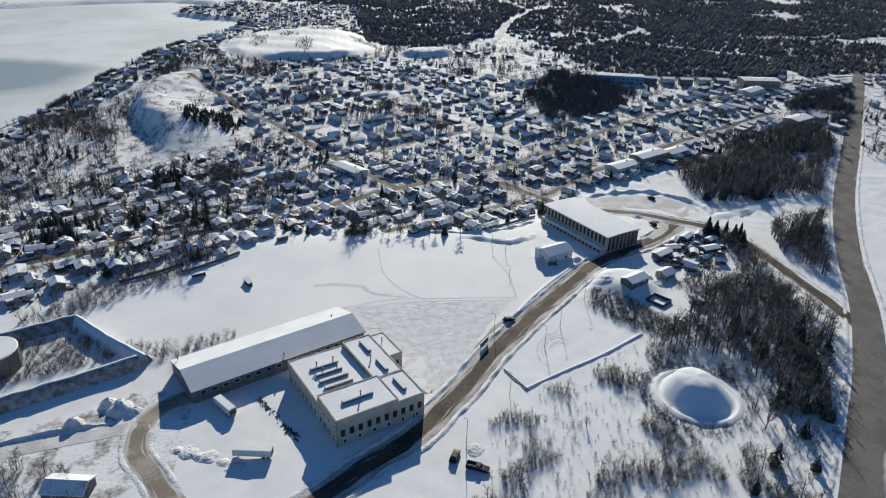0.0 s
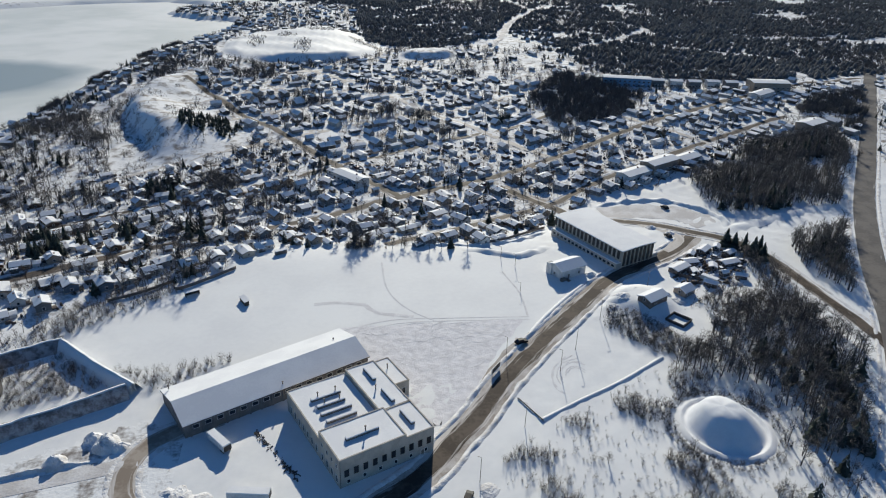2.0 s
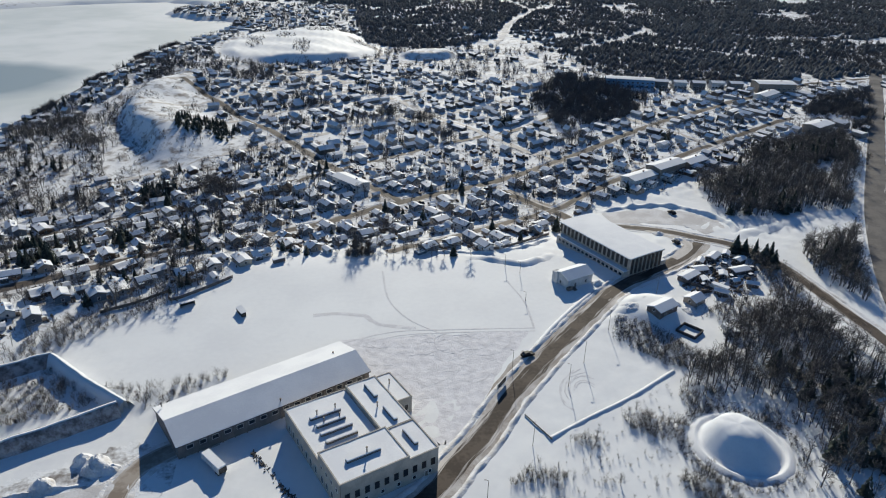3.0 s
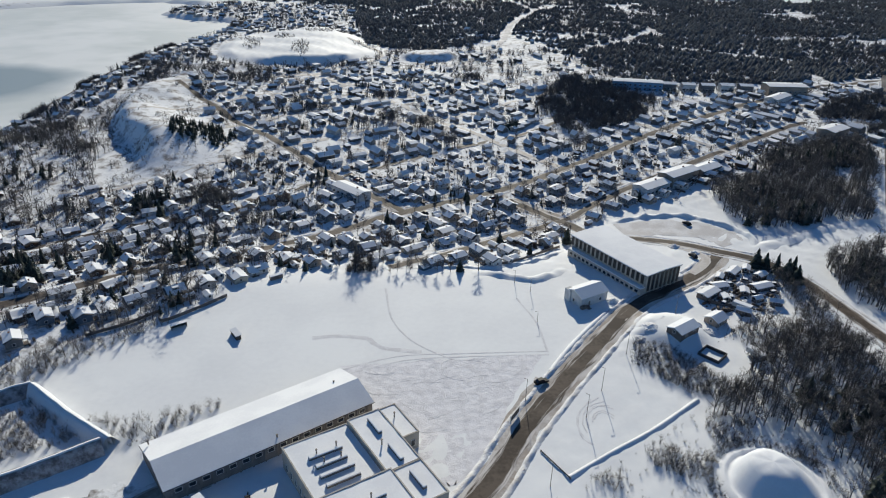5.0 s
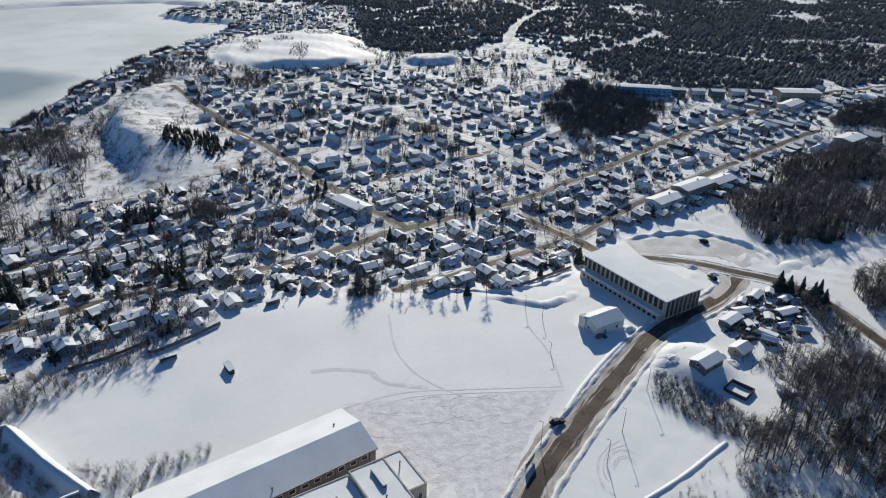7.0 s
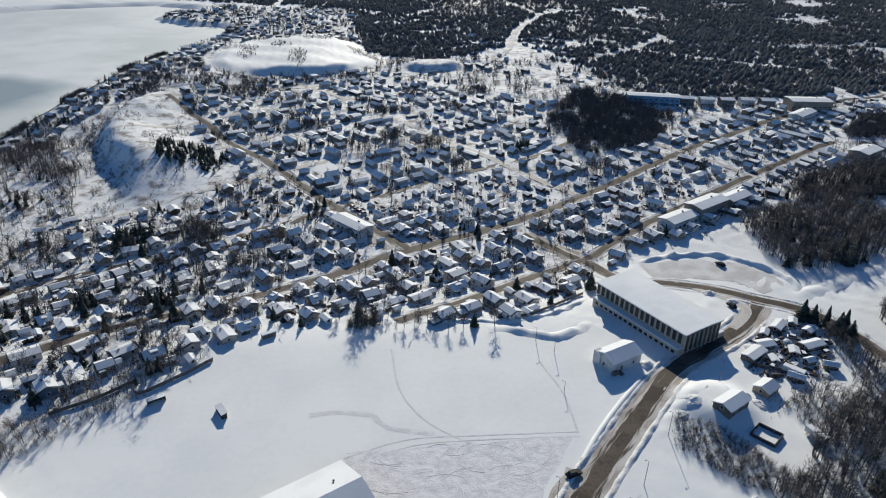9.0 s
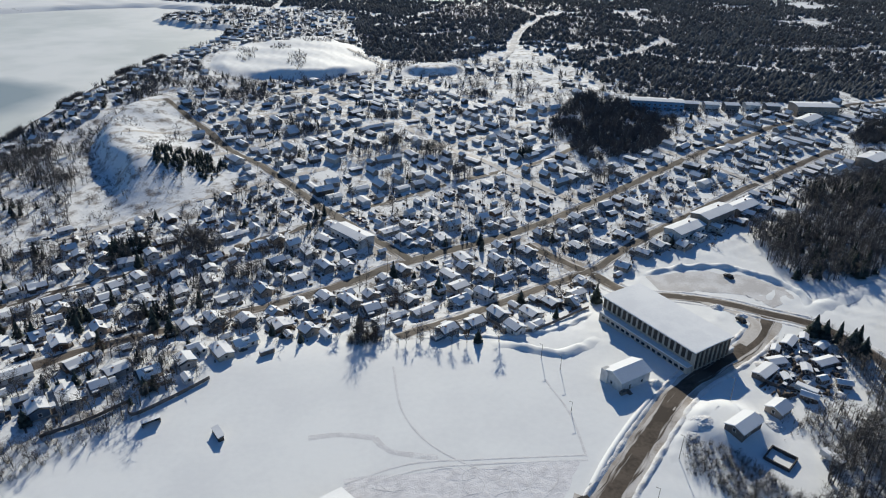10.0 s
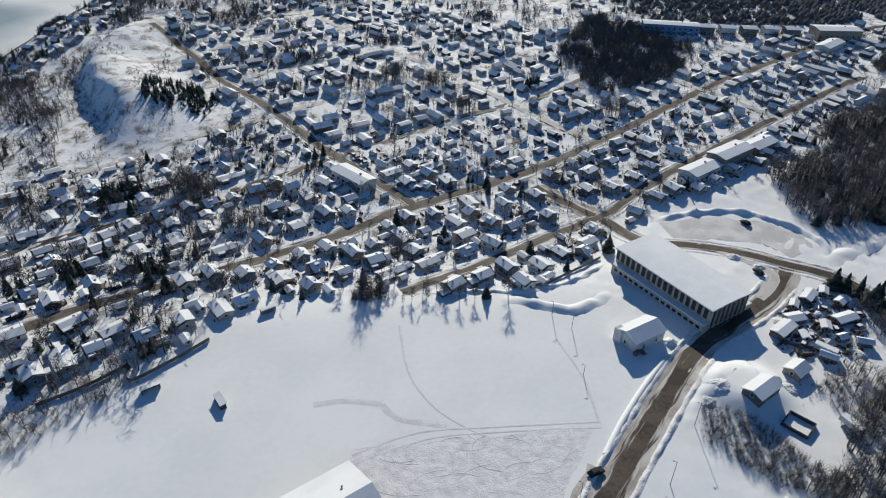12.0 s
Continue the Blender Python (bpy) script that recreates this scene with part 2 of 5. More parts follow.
def along(points, step=3.0):
    """A smooth line through the points, evenly stepped: places and directions."""
    p = np.array(points, float)
    p = np.vstack([2 * p[0] - p[1], p, 2 * p[-1] - p[-2]])
    out = []
    for i in range(1, len(p) - 2):
        n = max(2, int(np.linalg.norm(p[i + 1] - p[i]) / step))
        t = np.arange(n)[:, None] / n
        a, b, c, d = p[i - 1], p[i], p[i + 1], p[i + 2]
        out.append(0.5 * (2 * b + (c - a) * t + (2 * a - 5 * b + 4 * c - d) * t**2 + (3 * b - a - 3 * c + d) * t**3))
    out = np.vstack([*out, p[-2:-1]])
    way = np.gradient(out, axis=0)
    return out, way / np.linalg.norm(way, axis=1)[:, None]


SCHOOL_ROAD = [(-34, 104), (-14, 130), (0.6, 143.5), (8, 149), (15.5, 154.5), (22.5, 161), (29.5, 170), (36.2, 177.5), (48, 194), (62, 210.5), (77, 227), (95, 246), (111, 261), (128, 271), (143, 280), (156, 291), (163, 300)]
LINK_ROAD = [(87, 381), (98, 363), (109, 346), (117, 327), (137, 318), (152, 309), (163, 300), (176, 290), (184, 273), (187, 246), (189, 214), (190, 198)]
MAIN_STREET = [(-160, 262), (-113, 285), (-83, 304), (-46, 323), (-2, 347), (29, 366), (82, 393), (160, 440), (275, 517), (421, 601), (520, 620)]
FIELD_STREET = [(18, 299), (41, 311), (56, 320), (79, 335), (101, 347), (114, 354), (134, 369), (174, 394), (226, 428), (288, 468), (330, 492)]
UP_STREET = [(29, 368), (9, 400), (-14, 438), (-33, 471), (-56, 507), (-74, 537), (-104, 598), (-128, 632)]
HIGH_ROAD = [(95, 78), (121, 108), (147, 140), (174, 174), (200, 212), (230, 264), (275, 330), (351, 429), (494, 618), (560, 705)]
YARD_LANE = [(-140, 150), (-91, 162), (-78, 165), (-64, 168), (-56, 170)]
YARD_TRACK = [(-44, 138), (-50, 148), (-57, 158), (-58, 169), (-53, 178), (-44, 184), (-36, 186)]


def steps(edges):
    out = [edges[0][0]]
    for a, b, n in edges:
        out += list(np.linspace(a, b, n + 1)[1:])
    return np.array(out)


xs = steps([(-4500, -1200, 8), (-1200, -400, 30), (-400, -180, 40), (-180, 300, 200), (300, 700, 50), (700, 1500, 20), (1500, 4500, 8)])
ys = steps([(-3000, -200, 8), (-200, 90, 30), (90, 460, 160), (460, 960, 125), (960, 1500, 50), (1500, 4500, 14)])
gx, gy = np.meshgrid(xs, ys)
gz = land(gx, gy)
def lumps(x, y, s):
    return np.sin(x * s + 2 * np.sin(y * s * 0.43)) * np.sin(y * s * 0.87 + 1.5 * np.sin(x * s * 0.31))


ROAD_LINES = (SCHOOL_ROAD, LINK_ROAD, MAIN_STREET, FIELD_STREET, UP_STREET, HIGH_ROAD, YARD_TRACK, YARD_LANE)
tree_of = kdtree.KDTree(4000)
for line in ROAD_LINES:
    for k, p in enumerate(along(line, 2.5)[0]):
        tree_of.insert((p[0], p[1], 0), k)
tree_of.balance()
near = (np.abs(gx - 60) < 265) & (gy > 90) & (gy < 900)
quiet = (gy < 296) & (gy > 195) & (gx < 80) & (gx > -70)
keep = np.zeros_like(gx)
for j, i in zip(*np.nonzero(near)):
    keep[j, i] = min(1.0, max(0.0, (tree_of.find((gx[j, i], gy[j, i], 0))[2] - 6.5) / 5))
keep[np.hypot((gx - 158) / 32, (gy - 332) / 17) < 1] = 0
rough = 0.30 * lumps(gx, gy, 0.55) + 0.26 * lumps(gx + 31, gy - 17, 0.95) + 0.12 * lumps(gx, gy, 0.12)
gz = gz + keep * np.where(quiet, 0.012, np.where(gy > 285, 1.0, 0.45)) * rough
nx, ny = len(xs), len(ys)
idx = np.arange(nx * ny).reshape(ny, nx)
quads = np.stack([idx[:-1, :-1], idx[:-1, 1:], idx[1:, 1:], idx[1:, :-1]], -1).reshape(-1, 4)
me = bpy.data.meshes.new("ground")
me.from_pydata(np.stack([gx, gy, gz], -1).reshape(-1, 3).tolist(), [], quads.tolist())
me.materials.append(SNOW)
me.polygons.foreach_set("use_smooth", [True] * len(quads))
me.materials.append(YARD_SNOW)
mx, my = (gx[:-1, :-1] + gx[1:, 1:]) / 2, (gy[:-1, :-1] + gy[1:, 1:]) / 2
yards = (my > np.interp(mx, [-400, -110, -92, -62, -44, -18, 15, 66, 86, 110, 135, 175, 200, 2000], [232, 238, 252, 275, 300, 304, 303, 305, 316, 344, 362, 366, 390, 390])) & (my < 1180) & (plateau(mx, my) > 1.02) & (inlet(mx, my) > 14)
yards |= (mx < -46) & (mx > -200) & (my < 150 + 0.45 * (mx + 140)) & (my > 100)
me.polygons.foreach_set("material_index", yards.astype(np.int32).ravel())
tagged(new("ground", me), "snow-covered ground of fields, yards and hills", "ground", kind="structure")

lake = Build().add([(-4400, -2000, -14), (-60, -2000, -14), (-60, 1330, -14), (-4400, 1330, -14)], [(0, 1, 2, 3)])
tagged(part("water", lake, ICE), "frozen lake, pale ice with drifted snow", "lake", kind="structure")


# ---- roads ----
def strip(name, label, points, width, mat, lift=0.10, category="road", wobble=0.0, cells=4):
    line, way = along(points)
    side = np.stack([way[:, 1], -way[:, 0]], 1)
    b, uv, run = Build(), [], 0.0
    for i in range(len(line)):
        if i:
            run += float(np.linalg.norm(line[i] - line[i - 1]))
        for k in range(cells + 1):
            o = 2 * k / cells - 1
            w = width / 2 * (1 + wobble * noise.noise((run * 0.15, o * 3, width)))
            x, y = line[i] + side[i] * o * w
            b.v.append((x, y, ground_z(x, y) + lift - 0.04 * o * o))
            uv.append((o, run))
    for i in range(len(line) - 1):
        for k in range(cells):
            a = i * (cells + 1) + k
            b.f.append((a, a + 1, a + cells + 2, a + cells + 1))
            b.s.append(0)
    ob = part(name, b, mat, smooth=True)
    layer = ob.data.uv_layers.new(name="UVMap")
    loops = np.zeros(len(ob.data.loops), int)
    ob.data.loops.foreach_get("vertex_index", loops)
    layer.data.foreach_set("uv", np.array(uv)[loops].ravel())
    return tagged(ob, label, category, kind="structure")


def bank(points, offset, height=0.8, width=1.8, mat=None, label="ridge of ploughed snow along the road"):
    """A rough ridge of snow that runs beside a line."""
    line, way = along(points, 1.6)
    side = np.stack([way[:, 1], -way[:, 0]], 1)
    b = Build()
    for i in range(len(line)):
        for o, h in ((-1.0, -0.1), (-0.5, 0.7), (-0.1, 1.0), (0.35, 0.75), (1.0, -0.1)):
            x, y = line[i] + side[i] * (offset + o * width / 2 + 0.4 * noise.noise((line[i][0] * 0.3, line[i][1] * 0.3, o)))
            n = 0.85 + 1.0 * noise.noise((x * 0.22, y * 0.22, 3.1)) + 0.4 * noise.noise((x * 1.7, y * 1.7, 7.7))
            b.v.append((x, y, ground_z(x, y) + max(-0.1, h * height * n * min(1, i / 7, (len(line) - 1 - i) / 7) - 0.04)))
    for i in range(len(line) - 1):
        for k in range(4):
            a = i * 5 + k
            b.f.append((a, a + 1, a + 6, a + 5))
            b.s.append(0)
    return tagged(part("snowbank", b, mat or PLOUGHED, smooth=True), label, "snowbank", kind="structure")


U, V, CROSS = np.array([0.865, 0.502]), np.array([-0.502, 0.865]), np.array([29.0, 367.0])


def town(u, v):
    """A place in the town's street grid."""
    return CROSS + U * u + V * v


strip("road", "muddy brown road with packed snow between its wheel lanes", SCHOOL_ROAD, 6.4, MUDDY, 0.12, wobble=0.3)
strip("road", "brown street past the sports hall to the crossroads", LINK_ROAD, 6.2, MUDDY, 0.16, wobble=0.2)
strip("road", "main street of the town, brown with packed snow", MAIN_STREET, 6.2, STREET, 0.14, wobble=0.28)
strip("road", "narrow street above the playing field", FIELD_STREET, 5.2, STREET, 0.18, wobble=0.28)
strip("road", "brown street that climbs to the hill", UP_STREET, 5.6, STREET, 0.20, wobble=0.28)
strip("road", "wide bare grey highway", HIGH_ROAD, 10.6, HIGHWAY, 0.22, wobble=0.03)
strip("road", "muddy yard track with tyre ruts", YARD_TRACK, 5.4, SANDY, 0.11, wobble=0.28)
strip("road", "packed snow lane at the yard", YARD_LANE, 5.0, TRODDEN, 0.10)
strip("road", "shore road along the lake", [(-246, 480), (-226, 560), (-206, 649), (-190, 743), (-160, 846), (-126, 967), (-120, 1040)], 4.0, STREET, 0.3)
strip("road", "turning loop beside the sports hall", [(137, 320), (150, 304), (154, 294), (148, 286), (141, 281)], 4.0, PACKED, 0.15)
for pts in ([(-62, 668), (-22, 686), (26, 734), (44, 770), (36, 800), (12, 840)], [(-95, 600), (-58, 632), (-20, 672)], [(-122, 672), (-92, 690), (-62, 668)]):
    strip("road", "snowy lane round the northern plateau", pts, 4.6, PACKED, 0.3, wobble=0.25)
for v, a, b in ((61, -200, 250), (122, -120, 240), (183, -75, 225), (245, -60, 210), (306, -50, 180)):
    strip("road", "side street of packed brown snow", [tuple(town(u, v + 3 * math.sin(u * 0.03))) for u in np.linspace(a, b, 9)], 4.6, STREET if v == 61 else PACKED, 0.15, wobble=0.28)
strip("road", "side street of packed brown snow", [tuple(town(115, v)) for v in np.linspace(0, 320, 8)], 4.8, PACKED, 0.19, wobble=0.28)
strip("road", "side street of packed brown snow", [tuple(town(215, v)) for v in np.linspace(-50, 120, 5)], 4.6, PACKED, 0.19, wobble=0.28)
for pts in ([(253, 774), (327, 832), (395, 912), (365, 979)], [(118, 712), (146, 768), (181, 824), (224, 957), (285, 1074), (271, 1210)], [(839, 1286), (878, 1208), (893, 1102)], [(-121, 908), (-94, 981), (-101, 1160)], [(236, 735), (228, 690), (240, 640)]):
    strip("road", "snowy track through the forest", pts, 6, TRODDEN, 0.4, wobble=0.4)

for line, offs in ((SCHOOL_ROAD, (-5.0, 5.2)), (LINK_ROAD[2:], (-4.5, 4.5)), (HIGH_ROAD, (-6.6, 6.6)), (MAIN_STREET, (-4.2, 4.2)), (FIELD_STREET, (-3.7, 3.7)), (UP_STREET, (-4, 4)), (YARD_TRACK, (-3.4, 3.6))):
    for o in offs:
        bank(line[:-1], o * 1.06, 0.6 if line is SCHOOL_ROAD else 0.3, 2.2)
bank([(-138, 152), (-91, 166.5), (-78, 169.5), (-64, 172)], 0, 1.0, 1.6)


# ---- vehicle and foot tracks in the snow ----
def ruts(name, label, lines, width, mat, lift):
    for pts in lines:
        strip(name, label, pts, width, mat, lift, "snow track", 0.4, 2)


RUT = material("rutted snow", (0.68, 0.67, 0.68), 0.85, (0.77, 0.77, 0.78), 0.3, 2.0, bump=0.15)
GRIT = material("gritty bare patch", (0.38, 0.335, 0.295), 0.9, (0.62, 0.59, 0.56), 0.12, 1.2, 0.38, 0.62)
ruts("snow_track", "faint wheel ruts in the field snow", [[(-2, 229), (16, 234.5), (37, 234), (66, 232.5)], [(-2, 226), (18, 232), (40, 232), (66, 230.5)], [(15, 280), (16, 257), (23, 241), (36, 229)], [(66, 232), (67, 250), (64, 268)]], 0.7, RUT, 0.06)
ruts("snow_track", "greyish trampled patch in the field snow", [[(-12, 248), (-3, 248.4), (7, 246)], [(7, 246), (11, 240), (24, 236)]], 2.2, RUT, 0.05)
TYRED = material("snow criss-crossed by tyres", (0.80, 0.79, 0.81), 0.8, (0.66, 0.65, 0.67), 0.35, 2.6, 0.42, 0.66, bump=0.22)
lot_y = np.linspace(176, 231, 29)
b = Build()
for y in lot_y:
    x0, x1 = np.interp(y, [176, 190, 205, 222, 231], [24, 14, 4, -4, -2]), np.interp(y, [176, 184, 197, 210, 222, 231], [26, 34, 42, 49, 58, 64])
    for q in np.linspace(0, 1, 13):
        x = x0 + (x1 - x0) * q + 1.6 * noise.noise((y * 0.3, q * 4, 2.0))
        b.v.append((x, y + 1.2 * noise.noise((x * 0.25, 1.0, y)), ground_z(x, y) + 0.035 - 0.03 * (q in (0, 1))))
b.f = [(r * 13 + c, r * 13 + c + 1, r * 13 + c + 14, r * 13 + c + 13) for r in range(28) for c in range(12)]
b.s = [0] * len(b.f)
tagged(part("pavement", b, TYRED, smooth=True), "snowy car park criss-crossed by tyre marks", "car park", kind="structure")
dice = random.Random(4)
for k in range(120):
    a, r = dice.uniform(0, 6.28), dice.choice((5, 7, 10, 16, 26)) * dice.uniform(0.8, 1.2)
    x, y = dice.uniform(6, 50), dice.uniform(194, 230)
    if (x - 6) * 0.75 + 184 > y - 3 or x - 42 > (y - 200) * 0.8:
        continue
    pts = [(x + r * math.cos(a + t), y + 0.55 * r * math.sin(a + t)) for t in np.linspace(0, min(1.4, 12 / r), 4)]
    if all(190 < p[1] < 232 and p[0] - 44 < (p[1] - 200) * 0.75 and p[0] > 2 for p in pts):
        ruts("snow_track", "curved wheel ruts on the snowy car park", [pts], 0.26, RUT, 0.06 + 0.0004 * k)
for k in range(7):
    r = 4.0 + 1.3 * k + 0.5 * math.sin(4.0 * k)
    ruts("snow_track", "curved wheel ruts on the snowy meadow", [[(73 + r * 0.75 * math.cos(t) + 0.06 * r * r * math.sin(t) * 0.4, 196 + r * math.sin(t)) for t in (0.2 + 0.3 * k, 1.1 + 0.3 * k, 2.0 + 0.3 * k, 2.8 + 0.3 * k)]], 0.4, RUT, 0.06 + 0.001 * k)
strip("pavement", "gritty shoulder of packed snow along the road", SCHOOL_ROAD, 9.6, GRIT, 0.07, "road shoulder", 0.35)
strip("pavement", "gritty edge of packed snow along the yard track", YARD_TRACK, 7.6, GRIT, 0.06, "road shoulder", 0.35)
strip("pavement", "cleared lot of trodden greyish snow", [(130, 331), (146, 331), (160, 326), (170, 320), (176, 308)], 18, TRODDEN, 0.08, "lot", 0.35, 12)
strip("snow_track", "gritty lay-by beside the muddy road", [(42, 190), (48, 200), (55, 209), (61, 217)], 7.0, GRIT, 0.07, "lay-by", 0.3)
strip("pavement", "brown forecourt at the street corner", [(12, 384), (20, 374), (26, 369)], 9.0, GRIT, 0.10, "forecourt", 0.2)
strip("pavement", "brown forecourt at the crossroads", [(88, 380), (97, 366), (107, 350)], 10.0, GRIT, 0.09, "forecourt", 0.2)


# ---- the school, its hall and the sports hall ----
def window_mesh(name, w, h, frame_mat=WHITE_TRIM):
    """A frame round a recessed dark pane, facing -y, centred on its foot."""
    f, o, d = 0.10, -0.10, -0.03
    ring = lambda k, y: [(-w / 2 + k, y, k), (w / 2 - k, y, k), (w / 2 - k, y, h - k), (-w / 2 + k, y, h - k)]
    vs = ring(0, 0.05) + ring(0, o) + ring(f, o) + ring(f, d)
    b = Build()
    b.v = vs
    for r in range(3):
        for i in range(4):
            j = (i + 1) % 4
            b.f.append((r * 4 + i, r * 4 + j, r * 4 + 4 + j, r * 4 + 4 + i)), b.s.append(0)
    b.f.append((12, 13, 14, 15)), b.s.append(1)
    return b.mesh(name, [frame_mat, GLASS])


WIN_SMALL, WIN_WIDE, WIN_TALL = window_mesh("window", 1.1, 1.3), window_mesh("window", 1.9, 1.4), window_mesh("window", 1.3, 2.3)
WIN_DARK = window_mesh("window", 1.3, 2.2, DARK_PANEL)
DOOR = Build().box(0, 0, 0, 1.0, 0.10, 2.05, 1).box(0, -0.05, 2.05, 1.2, 0.14, 0.10, 0).box(-0.55, -0.05, 0, 0.1, 0.14, 2.05, 0).box(0.55, -0.05, 0, 0.1, 0.14, 2.05, 0).box(0.35, -0.09, 1.0, 0.05, 0.06, 0.12, 0).mesh("door", [WHITE_TRIM, POLE])


def flat_block(parent, x0, x1, y0, y1, h, wall, parapet=0.35, name="wall"):
    """A flat-roofed block: its walls, a parapet and the snow on its roof."""
    cx, cy, sx, sy = (x0 + x1) / 2, (y0 + y1) / 2, x1 - x0, y1 - y0
    part(name, Build().box(cx, cy, -1.5, sx, sy, h + 1.5), wall, parent)
    p = Build()
    for x, y, a, b in ((cx, y0 + 0.12, sx + 0.12, 0.36), (cx, y1 - 0.12, sx + 0.12, 0.36), (x0 + 0.12, cy, 0.36, sy - 0.6), (x1 - 0.12, cy, 0.36, sy - 0.6)):
        p.box(x, y, h, a, b, parapet)
    part("parapet", p, [wall], parent)
    s = Build()
    n, m = max(2, int(sx / 2)), max(2, int(sy / 2))
    k = 0.32
    vs = [(x0 + k + (sx - 2 * k) * i / n, y0 + k + (sy - 2 * k) * j / m, h + 0.16 + 0.12 * noise.noise((i * 0.7 + x0, j * 0.7, h))) for j in range(m + 1) for i in range(n + 1)]
    s.add(vs, [(j * (n + 1) + i, j * (n + 1) + i + 1, (j + 1) * (n + 1) + i + 1, (j + 1) * (n + 1) + i) for j in range(m) for i in range(n)])
    part("roof_snow", s, ROOF_SNOW, parent, "snow on the flat roof", smooth=True)


def skylight(parent, x, y, z, length, along_y=False):
    """A long low roof monitor capped with snow."""
    sx, sy = (1.1, length) if along_y else (length, 1.1)
    k = part("skylight", Build().box(x, y, z, sx, sy, 0.75), STEEL, parent, "long raised skylight")
    part("snow_cap", Build().box(x, y, z + 0.754, sx + 0.1, sy + 0.1, 0.22, taper=0.12), ROOF_SNOW, k, "snow cap")


def flue(parent, x, y, z, h=1.6):
    part("flue", Build().tube((x, y, z), (x, y, z + h), 0.18, 0.18, 8).tube((x, y, z + h), (x, y, z + h + 0.25), 0.32, 0.26, 8), STEEL, parent, "steel roof flue")


school = thing("school_building", "cream school block with snow on its flat stepped roofs", "school", pose(-3, 154.6, 0, 0, 0, 24.6))
flat_block(school, 0, 19.4, 0, 13, 9.0, CREAM)
flat_block(school, 19.4, 28, 0, 13, 8.0, CREAM)
flat_block(school, 18.4, 28, 13, 35.5, 8.0, CREAM)
flat_block(school, 0, 18.4, 13, 36, 6.6, CREAM)
flat_block(school, 28, 34.4, 24.5, 38, 5.4, CREAM)
skylight(school, 9.5, 6.2, 9.1, 9.5)
for y, ln in ((17.5, 9.0), (21.0, 9.2), (24.5, 8.4), (28.2, 9.0)):
    skylight(school, 8.8, y, 6.7, ln)
for y in (7.0, 18.0, 29.5):
    skylight(school, 23.6, y, 8.1, 6.5, True)
for x, y, z in ((10.5, 6.2, 9.8), (6.5, 28.5, 7.3), (12.0, 28.6, 7.3), (7, 24.9, 7.3), (11.5, 24.6, 7.3), (22.0, 22.5, 8.1), (31.5, 33, 5.5)):
    flue(school, x, y, z)
for k in range(10):
    x = 1.9 + k * 2.72
    part("window", WIN_DARK, None, school, at=pose(x, -0.02, 3.3))
for k in range(6):
    part("window", WIN_SMALL, None, school, at=pose(2.4 + k * 4.6, -0.02, 0.9))
for k in range(4):
    part("window", WIN_TALL, None, school, at=pose(-0.02, 1.8 + k * 3.0, 1.0, 0, 0, -90))
    part("window", WIN_SMALL, None, school, at=pose(-0.02, 1.8 + k * 3.0, 5.6, 0, 0, -90))
for k in range(7):
    part("window", WIN_TALL, None, school, at=pose(-0.02, 14.8 + k * 3.0, 1.2, 0, 0, -90))
for k in range(7):
    part("window", WIN_TALL, None, school, at=pose(28.02, 2.0 + k * 3.1, 3.0, 0, 0, 90))
for k in range(2):
    part("window", WIN_TALL, None, school, at=pose(29.9 + 2.6 * k, 24.48, 1.2))
    part("window", WIN_TALL, None, school, at=pose(34.42, 27 + 4 * k, 1.2, 0, 0, 90))
part("door", DOOR, None, school, at=pose(24.5, -0.02, 0))
part("drainpipe", Build().tube((0.1, -0.1, 0), (0.1, -0.1, 9.0), 0.07, 0.07, 6), STEEL, school)


def gable(b, x0, x1, y0, y1, low, top, over, thick, slot=0, ridge=None):
    """Two roof slabs whose ridge runs along x."""
    m = (y0 + y1) / 2 if ridge is None else ridge
    for y, s in ((y0, -1), (y1, 1)):
        drop = (top - low) / abs(y - m) * over
        e = y + s * over
        vs = [(x0 - over, m, top), (x1 + over, m, top), (x1 + over, e, low - drop), (x0 - over, e, low - drop)]
        vs += [(p[0], p[1], p[2] + thick) for p in vs]
        fs = [(4, 5, 6, 7), (3, 2, 1, 0), (2, 3, 7, 6), (0, 4, 7, 3), (1, 2, 6, 5)]
        b.add(vs, fs if s < 0 else [f[::-1] for f in fs], slot)
    return b


hall = thing("sports_barn", "long low hall with snow on its ridged roof", "hall", pose(-45.3, 178, 0, 0, 0, 28.8))
w = Build().add([(0, 0, -1), (58.8, 0, -1), (58.8, 19, -1), (0, 19, -1), (0, 0, 4.3), (58.8, 0, 4.3), (58.8, 19, 4.3), (0, 19, 4.3), (0, 8.6, 7.0), (58.8, 8.6, 7.0)], [(0, 1, 5, 4), (2, 3, 7, 6), (1, 2, 6, 9, 5), (3, 0, 4, 8, 7)])
part("wall", w, BARN_WALL, hall)
part("roof", gable(Build(), 0, 58.8, 0, 19, 4.32, 7.02, 0.5, 0.14, ridge=8.6), DARK_ROOF, hall)
part("roof_snow", gable(Build(), 0, 58.8, 0, 19, 4.47, 7.17, 0.42, 0.22, ridge=8.6), ROOF_SNOW, hall, "smooth snow on the long roof")
for k in range(17):
    part("pier", Build().box(1.6 + k * 3.47, -0.16, -0.5, 0.4, 0.32, 4.4), BARN_WALL, hall)
    if k < 16:
        part("window", WIN_WIDE, None, hall, at=pose(3.3 + k * 3.47, -0.03, 2.2))
for x, y in ((53, 12), (1.5, 17), (30, 1.2)):
    flue(hall, x, y, 5.6 if y > 3 else 4.6, 1.2)

gym = thing("sports_hall", "pale sports hall with dark window strips and flat snowy roof", "sports hall", pose(114.6, 267, -1, 0, 0, 114.5))
